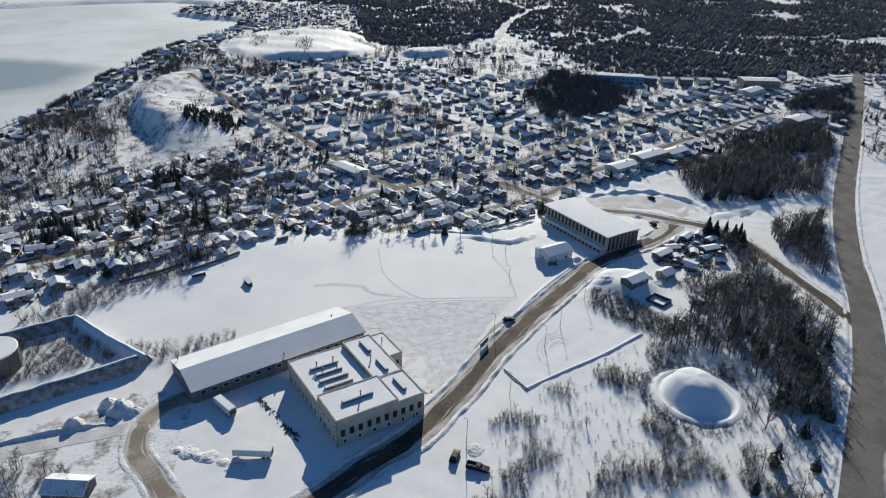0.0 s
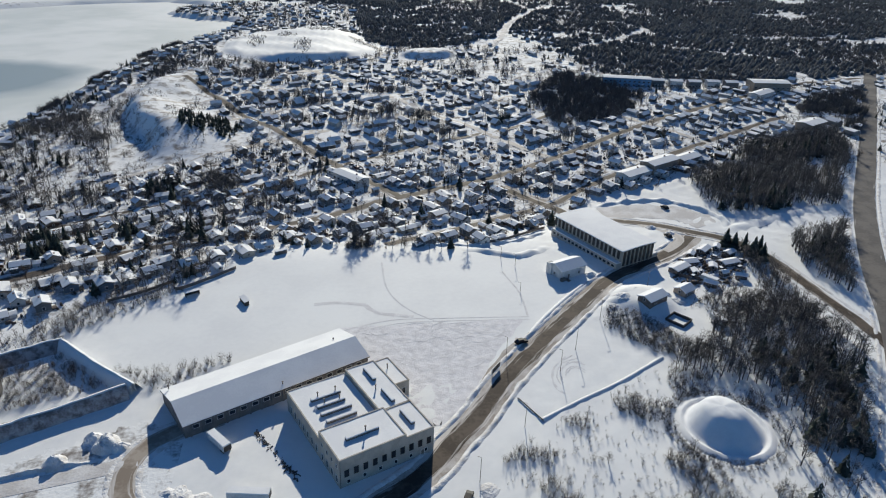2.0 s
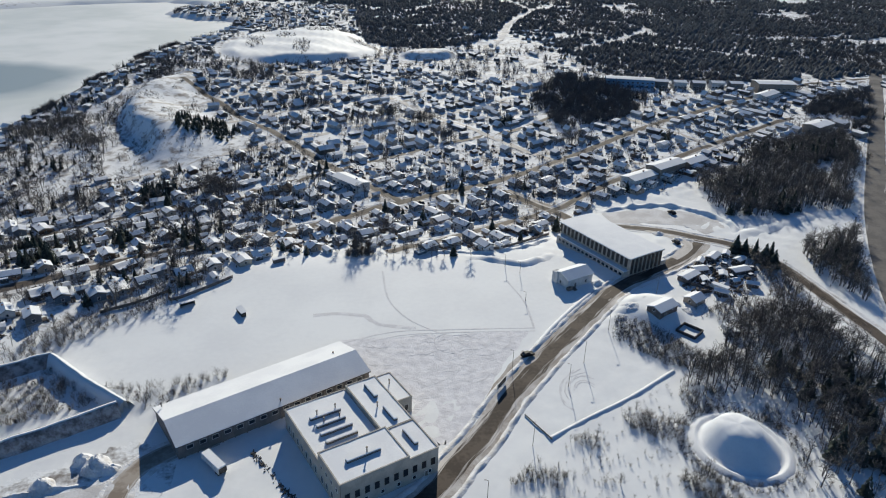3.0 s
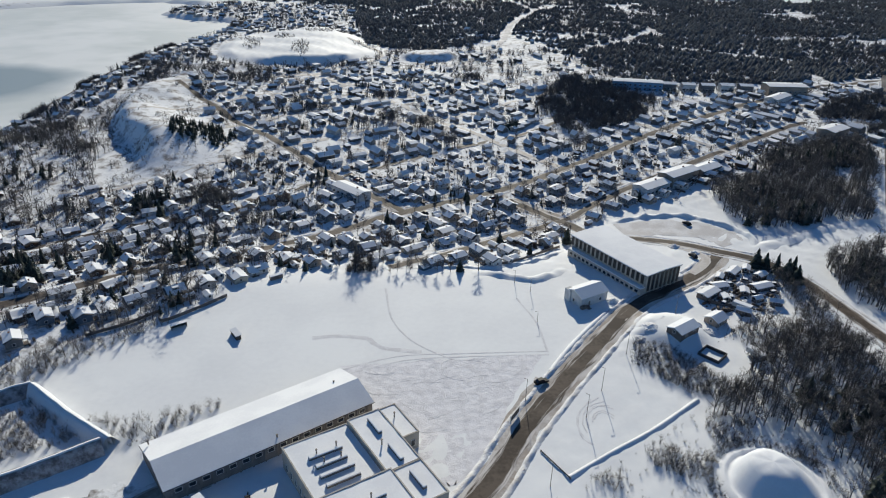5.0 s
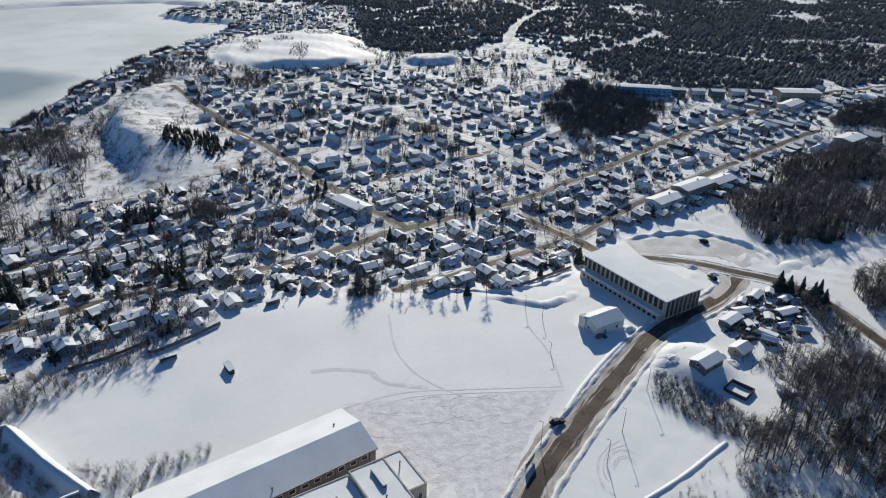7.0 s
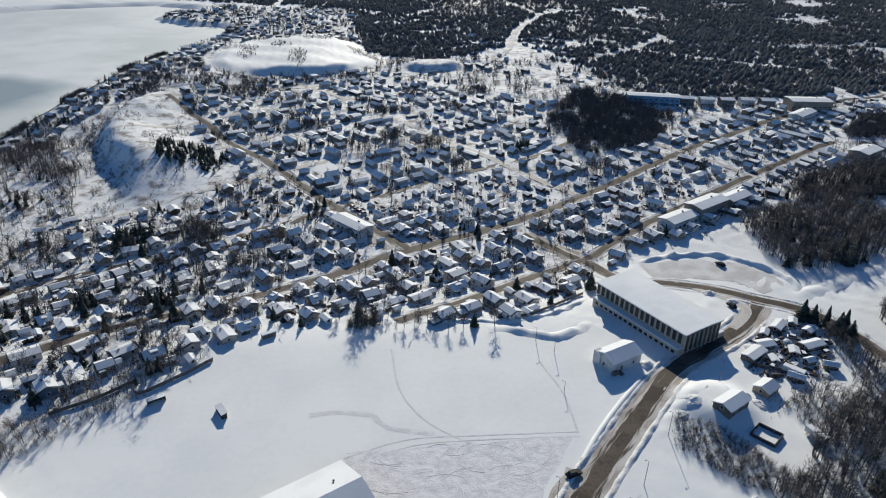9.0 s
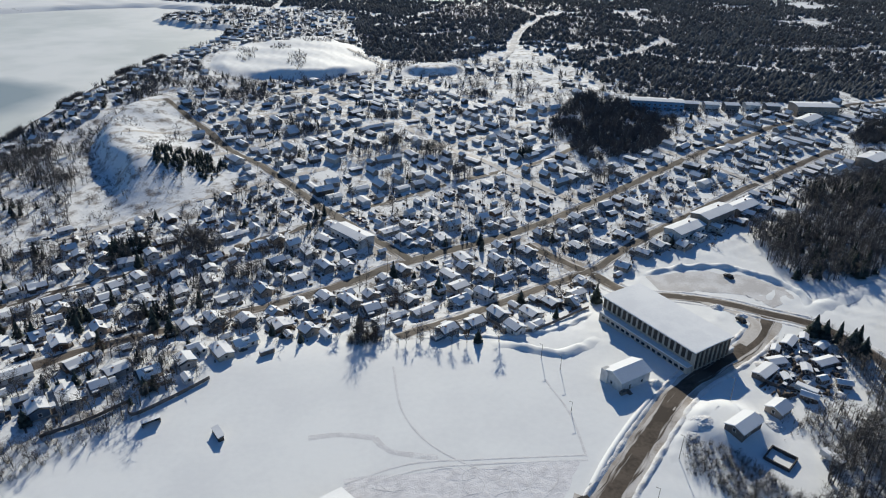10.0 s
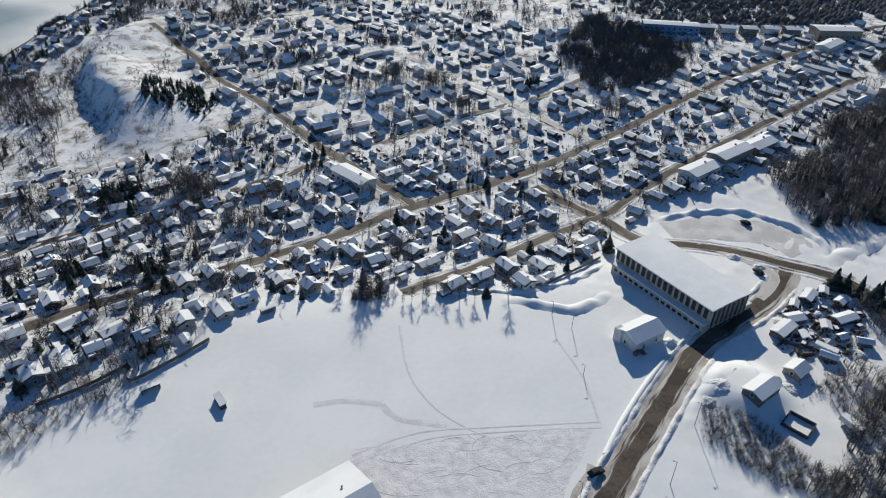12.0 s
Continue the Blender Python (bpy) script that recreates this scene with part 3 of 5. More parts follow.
# along x: the long side from the road corner; along y: from the playing field towards the street is negative
GL, GW = 42.3, 19.2
part("wall", Build().box(GL / 2, -GW / 2, -1.5, GL, GW, 10.2), CREAM, gym)
roof = Build()
for k in range(9):
    y, z = 0.5 - k / 8 * (GW + 1.0), 8.74 + 0.35 * math.sin(math.pi * k / 8)
    roof.v += [(-0.6, y, z), (GL + 0.6, y, z), (GL + 0.6, y, z + 0.4), (-0.6, y, z + 0.4)]
    if k:
        i = 4 * k
        roof.f += [(i - 4, i - 3, i + 1, i), (i - 1, i + 3, i + 2, i - 2), (i - 4, i, i + 3, i - 1), (i - 3, i - 2, i + 2, i + 1)]
        roof.s += [0] * 4
roof.f += [(0, 3, 2, 1), (32, 33, 34, 35)]
roof.s += [0, 0]
part("roof_snow", roof, ROOF_SNOW, gym, "smooth snow on the arched roof", smooth=False)
part("fascia", Build().box(GL / 2, -GW / 2, 8.5, GL + 1.0, GW + 0.8, 0.24), STEEL, gym)
part("gallery", Build().box(GL / 2 - 0.5, 1.3, -1.5, GL - 1, 2.6, 5.0), CREAM, gym, "lower storey that juts out below the window strip")
part("gallery_snow", Build().box(GL / 2 - 0.5, 1.32, 3.5, GL - 0.9, 2.7, 0.28, taper=0.1), ROOF_SNOW, gym, "snow on the jutting lower storey")
PANEL = Build().box(0, 0, 0, 1.5, 0.12, 3.7, 1).mesh("window", [STEEL, DARK_PANEL])
END_PANEL = Build().box(0, 0, 0, 1.8, 0.12, 6.6, 1).mesh("window", [STEEL, DARK_PANEL])
for k in range(17):
    x = 1.3 + k * 2.48
    part("window", PANEL, None, gym, at=pose(x + 0.6, 0.03, 4.6, 0, 0, 180))
    part("pilaster", Build().box(x - 0.62, 0.12, 3.8, 0.6, 0.24, 4.7), CREAM, gym)
    if k < 16:
        part("window", WIN_WIDE, None, gym, at=pose(x + 0.6, 2.63, 1.4, 0, 0, 180))
    part("window", PANEL, None, gym, at=pose(x + 0.6, -GW - 0.03, 4.2))
for k in range(8):
    y = -1.4 - k * 2.36
    part("window", END_PANEL, None, gym, at=pose(-0.03, y, 1.6, 0, 0, -90))
    part("fin", Build().box(-0.25, y + 1.18, 0.5, 0.5, 0.28, 8.0), CREAM, gym)
for k in range(6):
    part("window", WIN_TALL, None, gym, at=pose(GL + 0.03, -2 - k * 3, 3.5, 0, 0, 90))
part("porch", Build().box(2.5, -GW - 1.6, -1, 5, 3.2, 4.0), CREAM, gym)
part("porch_snow", Build().box(2.5, -GW - 1.6, 3.0, 5.2, 3.4, 0.25, taper=0.1), ROOF_SNOW, gym)


# ---- houses ----
def house_walls(L, W, h, top, base=1.2):
    return Build().add([(-L / 2, -W / 2, -base), (L / 2, -W / 2, -base), (L / 2, W / 2, -base), (-L / 2, W / 2, -base), (-L / 2, -W / 2, h), (L / 2, -W / 2, h), (L / 2, W / 2, h), (-L / 2, W / 2, h), (-L / 2, 0, top), (L / 2, 0, top)], [(0, 1, 5, 4), (2, 3, 7, 6), (1, 2, 6, 9, 5), (3, 0, 4, 8, 7)])


def house(label, paint, L, W, h, rise, wing=0, dormer=False, porch=True, hip=0.0, name="house", category="house", snow=0.9):
    """A gabled house: walls, roof, snow on the roof, chimney, windows, door, porch and, if wing, a lower side wing."""
    ob = thing(name, label, category)
    top = h + rise
    part("wall", house_walls(L, W, h, top - 0.02), paint, ob)
    part("foundation", Build().box(0, 0, -1.2, L + 0.12, W + 0.12, 1.6), CONCRETE, ob)
    part("roof", gable(Build(), -L / 2, L / 2, -W / 2, W / 2, h, top, 0.45, 0.12), DARK_ROOF, ob)
    part("roof_snow", gable(Build(), -L / 2 + (1 - snow) * 2, L / 2 - (1 - snow), -W / 2, W / 2, h + 0.13, top + 0.13, 0.36, 0.24), ROOF_SNOW, ob, "snow on the roof")
    part("chimney", Build().box(L * 0.18, W * 0.12, h, 0.5, 0.5, rise + 0.35).box(L * 0.18, W * 0.12, h + rise + 0.35, 0.62, 0.62, 0.1), BRICK, ob)
    floors = 1
    for f in range(floors):
        z = 0.95 + 2.6 * f
        for k in range(2 if L < 9 else 3):
            x = (k + 0.5 - (1 if L < 9 else 1.5)) * L / (2 if L < 9 else 3)
            if not (f == 0 and k == 0):
                part("window", WIN_SMALL, None, ob, at=pose(x, -W / 2 - 0.02, z))
            part("window", WIN_SMALL, None, ob, at=pose(x, W / 2 + 0.02, z, 0, 0, 180))
        part("window", WIN_SMALL, None, ob, at=pose(-L / 2 - 0.02, 0, z, 0, 0, -90))
        part("window", WIN_SMALL, None, ob, at=pose(L / 2 + 0.02, 0, z, 0, 0, 90))
    part("door", DOOR, None, ob, at=pose(-L / 4, -W / 2 - 0.02, 0.4))
    if porch:
        p = part("porch", Build().box(-L / 4, -W / 2 - 0.9, -1.0, 2.4, 1.7, 1.4).box(-L / 4 - 1.05, -W / 2 - 1.6, 0.4, 0.12, 0.12, 2.2).box(-L / 4 + 1.05, -W / 2 - 1.6, 0.4, 0.12, 0.12, 2.2), PLANK, ob)
        part("porch_snow", Build().box(-L / 4, -W / 2 - 0.95, 2.6, 2.7, 1.95, 0.3, taper=0.1), ROOF_SNOW, p)
    if wing:
        a = part("side_wing", house_walls(wing, W * 0.62, h * 0.62, h * 0.62 + rise * 0.6), paint, ob, at=pose(L / 2 + wing / 2, W * 0.1, 0))
        part("wing_snow", gable(Build(), -wing / 2, wing / 2, -W * 0.31, W * 0.31, h * 0.62 + 0.02, h * 0.62 + rise * 0.6 + 0.02, 0.3, 0.28), ROOF_SNOW, a)
        part("garage_door", Build().box(0, -W * 0.31 - 0.03, -0.2, min(2.5, wing - 0.6), 0.08, 2.1), WHITE_TRIM, a)
    if dormer:
        d = part("dormer", Build().box(0, -W * 0.22, h + rise * 0.25, 2.0, W * 0.3, rise * 0.62), paint, ob)
        part("dormer_snow", Build().box(0, -W * 0.22, h + rise * 0.87, 2.4, W * 0.36, 0.3, taper=0.12), ROOF_SNOW, d)
        part("window", WIN_SMALL, None, d, at=pose(0, -W * 0.37 - 0.02, h + rise * 0.30))
    return ob


PAINTS = [("white", (0.66, 0.66, 0.65)), ("beige", (0.36, 0.31, 0.26)), ("pale grey", (0.40, 0.40, 0.41)), ("slate blue", (0.14, 0.18, 0.23)), ("white", (0.66, 0.66, 0.65)), ("brown", (0.12, 0.085, 0.065)), ("grey", (0.18, 0.19, 0.20)), ("cream", (0.50, 0.45, 0.37))]
SHAPES = [dict(L=6.8, W=5.4, h=3.0, rise=1.05), dict(L=7.4, W=5.6, h=2.5, rise=0.95, wing=2.8), dict(L=8.6, W=5.6, h=2.5, rise=0.8, porch=False), dict(L=6.4, W=5.6, h=2.8, rise=1.7, dormer=True), dict(L=6.8, W=5.2, h=3.1, rise=1.2, wing=3.0)]
KINDS = ["small gabled house", "low house with a side garage", "long low bungalow", "steep-roofed house with a dormer", "gabled house with a side wing"]
models = []
dice = random.Random(11)
for i in range(14):
    colour, rgb = PAINTS[i % 8]
    paint = bpy.data.materials.get(colour + " siding") or material(colour + " siding", rgb, 0.8, [c * 0.82 for c in rgb], 0.6, 5.0)
    k = (i * 3 + i // 5) % 5
    models.append((f"{colour} {KINDS[k]}, snow on its roof", paint, SHAPES[k]))
built = {}


def place(i, m, group="houses of the town"):
    """The i-th model of house at m: built the first time, copied after."""
    if i not in built:
        label, paint, shape = models[i]
        built[i] = house(label, paint, snow=0.55 + 0.45 * ((i * 7) % 5) / 4, **shape)
        tagged(built[i], group=group)
        built[i].matrix_basis = m
        return built[i]
    return copy_thing(built[i], m)


LINES = {}


def far_from(line, x, y):
    key = id(line)
    if key not in LINES:
        p = np.array(line, float)
        d = p[1:] - p[:-1]
        LINES[key] = (p[:-1, 0], p[:-1, 1], d[:, 0], d[:, 1], (d * d).sum(1))
    ax, ay, dx, dy, dd = LINES[key]
    t = np.clip(((x - ax) * dx + (y - ay) * dy) / dd, 0, 1)
    return float(np.sqrt(((ax + t * dx - x) ** 2 + (ay + t * dy - y) ** 2).min()))


def inside(poly, x, y):
    p = np.array(poly, float)
    q = np.roll(p, -1, 0)
    hit = ((p[:, 1] > y) != (q[:, 1] > y)) & (x < (q[:, 0] - p[:, 0]) * (y - p[:, 1]) / (q[:, 1] - p[:, 1] + 1e-9) + p[:, 0])
    return bool(hit.sum() % 2)


WOOD_EAST = [(104, 196), (112, 206), (122, 208), (142, 228), (160, 238), (174, 230), (184, 214), (182, 196), (160, 166), (150, 152), (140, 148), (130, 156), (128, 170), (132, 182), (120, 188)]
WOOD_SOUTH = [(128, 166), (140, 150), (152, 154), (168, 170), (150, 138), (128, 116), (104, 112), (104, 132), (118, 150)]
WOOD_GYM = [(190, 322), (188, 340), (190, 360), (196, 374), (214, 384), (240, 402), (268, 432), (300, 442), (340, 450), (318, 398), (262, 328), (240, 324), (214, 322)]
WOOD_ROAD = [(203, 284), (196, 262), (194, 240), (202, 238), (216, 256), (244, 300), (226, 302)]
WOOD_BLOCK = [(150, 478), (148, 520), (150, 560), (180, 612), (208, 640), (222, 606), (234, 574), (246, 562), (230, 530), (209, 503), (180, 485)]
PINES_HILL = [(-104, 480), (-110, 514), (-90, 524), (-66, 492), (-70, 468)]
WOOD_NORTH = [(338, 470), (350, 512), (385, 540), (445, 566), (415, 515), (362, 452)]
WOODS = (WOOD_EAST, WOOD_SOUTH, WOOD_GYM, WOOD_ROAD, WOOD_BLOCK, PINES_HILL)
FOREST_X = [-300, -120, 20, 30, 60, 120, 180, 236, 240, 300, 340, 480, 600, 1000, 1600]
FOREST_Y = [1300, 1230, 1150, 830, 805, 800, 815, 745, 622, 612, 600, 628, 645, 690, 760]
EDGE_X, EDGE_Y = [-400, -110, -92, -62, -44, -41, -18, 1, 15, 48, 66, 86, 110, 135, 175, 190, 200, 2000], [222, 226, 240, 263, 279, 293, 293, 299, 290, 293, 293, 303, 332, 352, 356, 372, 380, 380]
STREETS = [MAIN_STREET, FIELD_STREET, UP_STREET, LINK_ROAD, HIGH_ROAD, SCHOOL_ROAD]
STREETS += [[tuple(town(u, v)) for u in (a, b)] for v, a, b in ((61, -200, 250), (122, -120, 240), (183, -75, 225), (245, -60, 210), (306, -50, 180))]
STREETS += [[tuple(town(115, 0)), tuple(town(115, 320))], [tuple(town(215, -50)), tuple(town(215, 120))]]


def free(x, y, room=7.0):
    """Whether a house may stand here."""
    if y < np.interp(x, EDGE_X, EDGE_Y) + 4 or inlet(x, y) < 18 or y > np.interp(x, FOREST_X, FOREST_Y) - 6:
        return False
    if any(inside(w, x, y) for w in WOODS) or any(far_from(s, x, y) < room for s in STREETS):
        return False
    if y > 425 and crest(x, y) > -32 and x < np.interp(y, [425, 471, 537, 598, 650, 690], [-70, -60, -84, -112, -122, -140]):
        return False
    return plateau(x, y) > 1.06 and math.hypot(x - 158, y - 328) > 26 and math.hypot((x - 92) / 34, (y - 762) / 22) > 1


# groves: place, reach, whether of conifers
GROVES = [(-189, 530, 20, 0), (-160, 497, 17, 0), (-176, 545, 17, 0), (-197, 512, 18, 0), (-97, 388, 9, 1), (-69, 390, 11, 0), (-60, 384, 8, 0), (-44, 358, 7, 0), (-73, 323, 5, 1), (-98, 326, 5, 1), (14, 509, 15, 0), (37, 525, 9, 0), (58, 512, 11, 0), (34, 601, 11, 0), (87, 607, 9, 0), (2, 714, 18, 0), (-81, 664, 20, 0), (-55, 668, 16, 0), (116, 503, 7, 1), (70, 470, 8, 0), (-205, 590, 14, 0), (150, 455, 7, 0), (-125, 300, 8, 1)]
GROVES += [(-133, 318, 7, 1), (210, 470, 8, 0), (-20, 560, 10, 0), (-150, 660, 16, 0), (-170, 720, 14, 0), (60, 655, 9, 0), (120, 660, 10, 0)]


LONE_TREES = [("conifer", 0, 20.7, 351, 1.0), ("conifer", 1, 38, 336, 1.15), ("conifer", 1, 69, 321, 0.95), ("conifer", 1, 46, 292, 0.75), ("conifer", 1, 100, 320, 1.1), ("conifer", 1, 171, 284, 1.25), ("conifer", 1, 174, 282, 1.1), ("conifer", 2, 176.5, 278, 0.9), ("conifer", 1, 178, 273, 1.35), ("conifer", 1, 180, 269, 1.2), ("conifer", 0, 182, 275, 1.1), ("conifer", 0, -95, 316, 0.9)]
LONE_TREES += [("conifer", 2, -83, 300, 0.8), ("conifer", 2, -69, 315, 0.95), ("conifer", 1, -62, 309, 1.1), ("conifer", 0, -115, 315, 0.9), ("conifer", 1, -109, 313, 1.0), ("conifer", 1, -93, 262, 0.8), ("conifer", 0, -13, 417, 0.8), ("conifer", 0, -9, 421, 0.8), ("conifer", 0, 64, 375, 0.7), ("conifer", 1, 65, 384, 0.8), ("conifer", 1, 44, 404, 0.9)]
LONE_TREES += [("bare", 1, 26, 347, 0.8), ("bare", 1, 13, 345, 0.6), ("bare", 2, 7, 297, 0.75), ("bare", 2, 4, 299, 0.7), ("bare", 0, 10, 300, 0.8), ("bare", 2, 21, 335, 0.7), ("bare", 2, -68, 369, 1.0), ("bare", 2, -63, 372, 1.0), ("bare", 0, -94, 377, 0.9), ("bare", 0, -72, 364, 0.9), ("bare", 2, -75, 294, 0.8), ("bare", 0, 40, 407, 0.8), ("bare", 0, 34, 431, 0.8), ("bare", 2, 52, 402, 0.7), ("bare", 0, 28, 308, 0.6)]
LONE_TREES += [("bare", (0, 3, 1, 3)[k % 4], 18 + 4.3 * k + 1.7 * math.sin(5.0 * k), 293.5 + 2.2 * math.sin(3.0 * k), 0.45 + 0.13 * (k * 3 % 5)) for k in range(9)]
LONE_TREES += [("conifer", (0, 2)[k % 2], x, y, q) for k, (x, y, q) in enumerate(((-128, 312, 0.9), (-122, 318, 0.8), (-133, 322, 1.0), (-66, 330, 0.9), (-88, 372, 1.0), (-150, 330, 0.8), (60, 330, 0.7)))]
LONE_TREES += [("bare", (0, 2, 1)[k % 3], 7 + 3.2 * math.cos(k * 2.4), 298 + 2.2 * math.sin(k * 2.4), 0.62 + 0.05 * k) for k in range(8)]
TILT = math.degrees(math.atan2(U[1], U[0]))
sites = []
KNOWN = [(-12, 319, 0), (2, 328, 90), (-2, 312.5, 0), (15, 312, 0), (29, 317, 0), (45, 325.5, 0), (67, 343, 0), (70, 309.7, 90), (81, 319, 90), (94, 326.6, 0), (10, 335, 90), (31, 343, 0), (-24, 311, 90), (-53, 288, 90), (-63, 281.5, 0), (-77, 277, 0), (-91, 267, 90), (-85, 273.5, 90), (-42, 293, 90), (-35, 298.5, 0), (-48, 317, 90), (-57, 313, 90), (-98, 305, 90), (-104, 286, 0), (-88, 315, 90), (-107, 326, 0), (-112, 272, 0), (-20, 353, 0), (-33, 343, 90), (-8, 361, 90), (2, 371, 0), (-47, 338, 0)]
for k, (x, y, r) in enumerate(KNOWN):
    sites.append((x, y, TILT + r, (k * 5 + 1) % 14))


def offer(x, y, turn, gap=8.8):
    if noise.noise((x * 0.022, y * 0.022, 14.0)) > -0.42 and free(x, y) and all(math.hypot(x - g[0], y - g[1]) > 0.85 * g[2] for g in GROVES) and all((x - s[0]) ** 2 + (y - s[1]) ** 2 > gap * gap for s in sites):
        sites.append((x, y, turn, dice.randrange(14)))


def row(line, offset, pitch=12.5, back=()):
    pts, way = along(line, 1.0)
    n, k = len(pts), dice.uniform(2, 8)
    while k < n:
        p, d = pts[int(k)], way[int(k)]
        s = np.array([d[1], -d[0]])
        q = p + s * (offset + dice.uniform(-2.0, 2.0))
        offer(q[0], q[1], math.degrees(math.atan2(d[1], d[0])) + dice.choice((90, 90, 90, 270, 270, 0, 180)) + dice.uniform(-9, 9))
        k += pitch * dice.uniform(0.88, 1.4)


for line in STREETS[:3] + STREETS[6:]:
    for o in (-9.5, 9.5, -20, 20, 30):
        row(line, o, 9.2 if abs(o) < 20 else 13)
for x, y in ((303, 345), (290, 326), (278, 310), (262, 292), (250, 272), (236, 252), (224, 236), (322, 366), (340, 390), (362, 414)):
    sites.append((x + 10, y - 6, 55 + dice.uniform(-8, 8), dice.randrange(14)))
for k in range(1000):
    x, y = dice.uniform(-260, 520), dice.uniform(300, 830)
    if noise.noise((x * 0.012, y * 0.012, 4.0)) > -0.1:
        offer(x, y, TILT + dice.choice((90, 90, 270, 0)) + dice.uniform(-16, 16), 11.0)
SHORE_ROAD = [(-246, 480), (-226, 560), (-206, 649), (-190, 743), (-160, 846), (-126, 967), (-120, 1040)]
for o in (9, 20, 31):
    row(SHORE_ROAD, o, 13.0)
for k in range(700):
    x, y = dice.uniform(-240, 60), dice.uniform(850, 1190)
    offer(x, y, dice.uniform(0, 180), 12)
for k in range(120):
    x, y = dice.uniform(120, 250), dice.uniform(785, 900)
    if noise.noise((x * 0.03, y * 0.03, 8.0)) > 0 and all((x - q[0]) ** 2 + (y - q[1]) ** 2 > 200 for q in sites):
        sites.append((x, y, dice.uniform(0, 180), dice.randrange(14)))
sites.sort(key=lambda s: s[1])
NEAR_HOUSES = 210
for x, y, r, i in sites[:NEAR_HOUSES]:
    place(i, pose(x, y, ground_z(x, y) + 0.1, 0, 0, r) @ Matrix.Diagonal((0.8 + 0.4 * ((i * 37 + int(x * 13)) % 10) / 10, 0.84 + 0.25 * (int(y * 11) % 7) / 7, 0.82 + 0.25 * (int(x * 7) % 5) / 5, 1)))
far_built = {}
walls, snows = Build(), Build()
for n, (x, y, r, i) in enumerate(sites[NEAR_HOUSES:]):
    m = pose(x, y, ground_z(x, y) + 0.1, 0, 0, r) @ Matrix.Scale(0.66 + 0.34 * ((i * 37 + int(x * 13)) % 10) / 10, 4)
    label, paint, sh = models[i]
    L, W, h, rise = sh["L"], sh["W"], sh["h"], sh["rise"]
    if n >= 90:
        L, W, h, rise = L * dice.choice((0.6, 0.8, 1.0, 1.2, 1.6)), W * dice.uniform(0.7, 1.2), h * dice.uniform(0.75, 1.1), rise * dice.uniform(0.4, 1.5)
        w = house_walls(L, W, h, h + rise - 0.02)
        walls.add([m @ Vector(v) for v in w.v], w.f)
        g = gable(Build(), -L / 2, L / 2, -W / 2, W / 2, h, h + rise, 0.4, 0.3)
        snows.add([m @ Vector(v) for v in g.v], g.f)
    elif i in far_built:
        copy_thing(far_built[i], m)
    else:
        ob = far_built[i] = thing("house", label, "house", m, "houses of the town")
        part("wall", house_walls(L, W, h, h + rise - 0.02), paint, ob)
        part("roof_snow", gable(Build(), -L / 2, L / 2, -W / 2, W / 2, h, h + rise, 0.45, 0.3), ROOF_SNOW, ob, "snow on the roof")
        part("window", WIN_WIDE, None, ob, at=pose(0, -W / 2 - 0.02, 0.9))
FAR_WALL = material("far house siding", (0.17, 0.165, 0.16), 0.85, (0.36, 0.35, 0.33), 0.05, 1.0, hue=0.7)
far_town = thing("far_houses", "small gabled houses of the far town under snow", "houses", kind="stuff")
part("far_walls", walls, [FAR_WALL], far_town)["kind"] = "stuff"
part("far_roof_snow", snows, ROOF_SNOW, far_town)["kind"] = "stuff"


# ---- larger buildings of the town ----
def long_building(x, y, turn, L, W, h, rise, paint, label, bays, category="building", name="long_building"):
    ob = thing(name, label, category, pose(x, y, ground_z(x, y), 0, 0, turn))
    part("wall", house_walls(L, W, h, h + rise - 0.02), paint, ob)
    part("roof", gable(Build(), -L / 2, L / 2, -W / 2, W / 2, h, h + rise, 0.5, 0.12), DARK_ROOF, ob)
    part("roof_snow", gable(Build(), -L / 2, L / 2, -W / 2, W / 2, h + 0.13, h + rise + 0.13, 0.42, 0.25), ROOF_SNOW, ob, "snow on the roof")
    for f in range(max(1, int(h / 2.9))):
        for k in range(bays):
            xx = (k + 0.5) * L / bays - L / 2
            part("window", WIN_WIDE, None, ob, at=pose(xx, -W / 2 - 0.02, 1.0 + 2.8 * f))
        part("window", WIN_SMALL, None, ob, at=pose(-L / 2 - 0.02, 0, 1.0 + 2.8 * f, 0, 0, -90))
    part("door", DOOR, None, ob, at=pose(0.3, -W / 2 - 0.05, 0.1))
    part("chimney", Build().box(L * 0.2, 0.8, h, 0.7, 0.7, rise + 0.8), BRICK, ob)
    return ob


WHITE_SIDING, BEIGE_SIDING = bpy.data.materials["white siding"], bpy.data.materials["beige siding"]
BLUE_SIDING, GREY_SIDING = material("bright blue cladding", (0.16, 0.30, 0.46), 0.7, (0.20, 0.34, 0.50), 0.3, 3.0), bpy.data.materials["grey siding"]
long_building(4.5, 391, -52, 21, 9, 4.2, 0.9, WHITE_SIDING, "long white store with a shallow snowy roof", 6)
long_building(163, 374, TILT, 20, 9.5, 4.4, 1.0, WHITE_SIDING, "long white low block with a snowy roof", 6)
long_building(184, 387, TILT, 24, 10, 5.6, 1.0, BEIGE_SIDING, "long beige block with a snowy roof", 7)
long_building(206, 398, TILT, 18, 9, 4.0, 1.2, GREY_SIDING, "long grey block with a snowy roof", 5)
long_building(243, 592, -14, 40, 11, 7.0, 0.8, BLUE_SIDING, "long blue-clad block at the forest edge", 10)
for k in range(5):
    long_building(270 + 15.5 * k, 590 - 2.6 * k, -10, 10.5, 9, 5.4, 1.0, WHITE_SIDING if k % 2 else GREY_SIDING, "row house at the forest edge with snowy roof", 4, name="row_house")
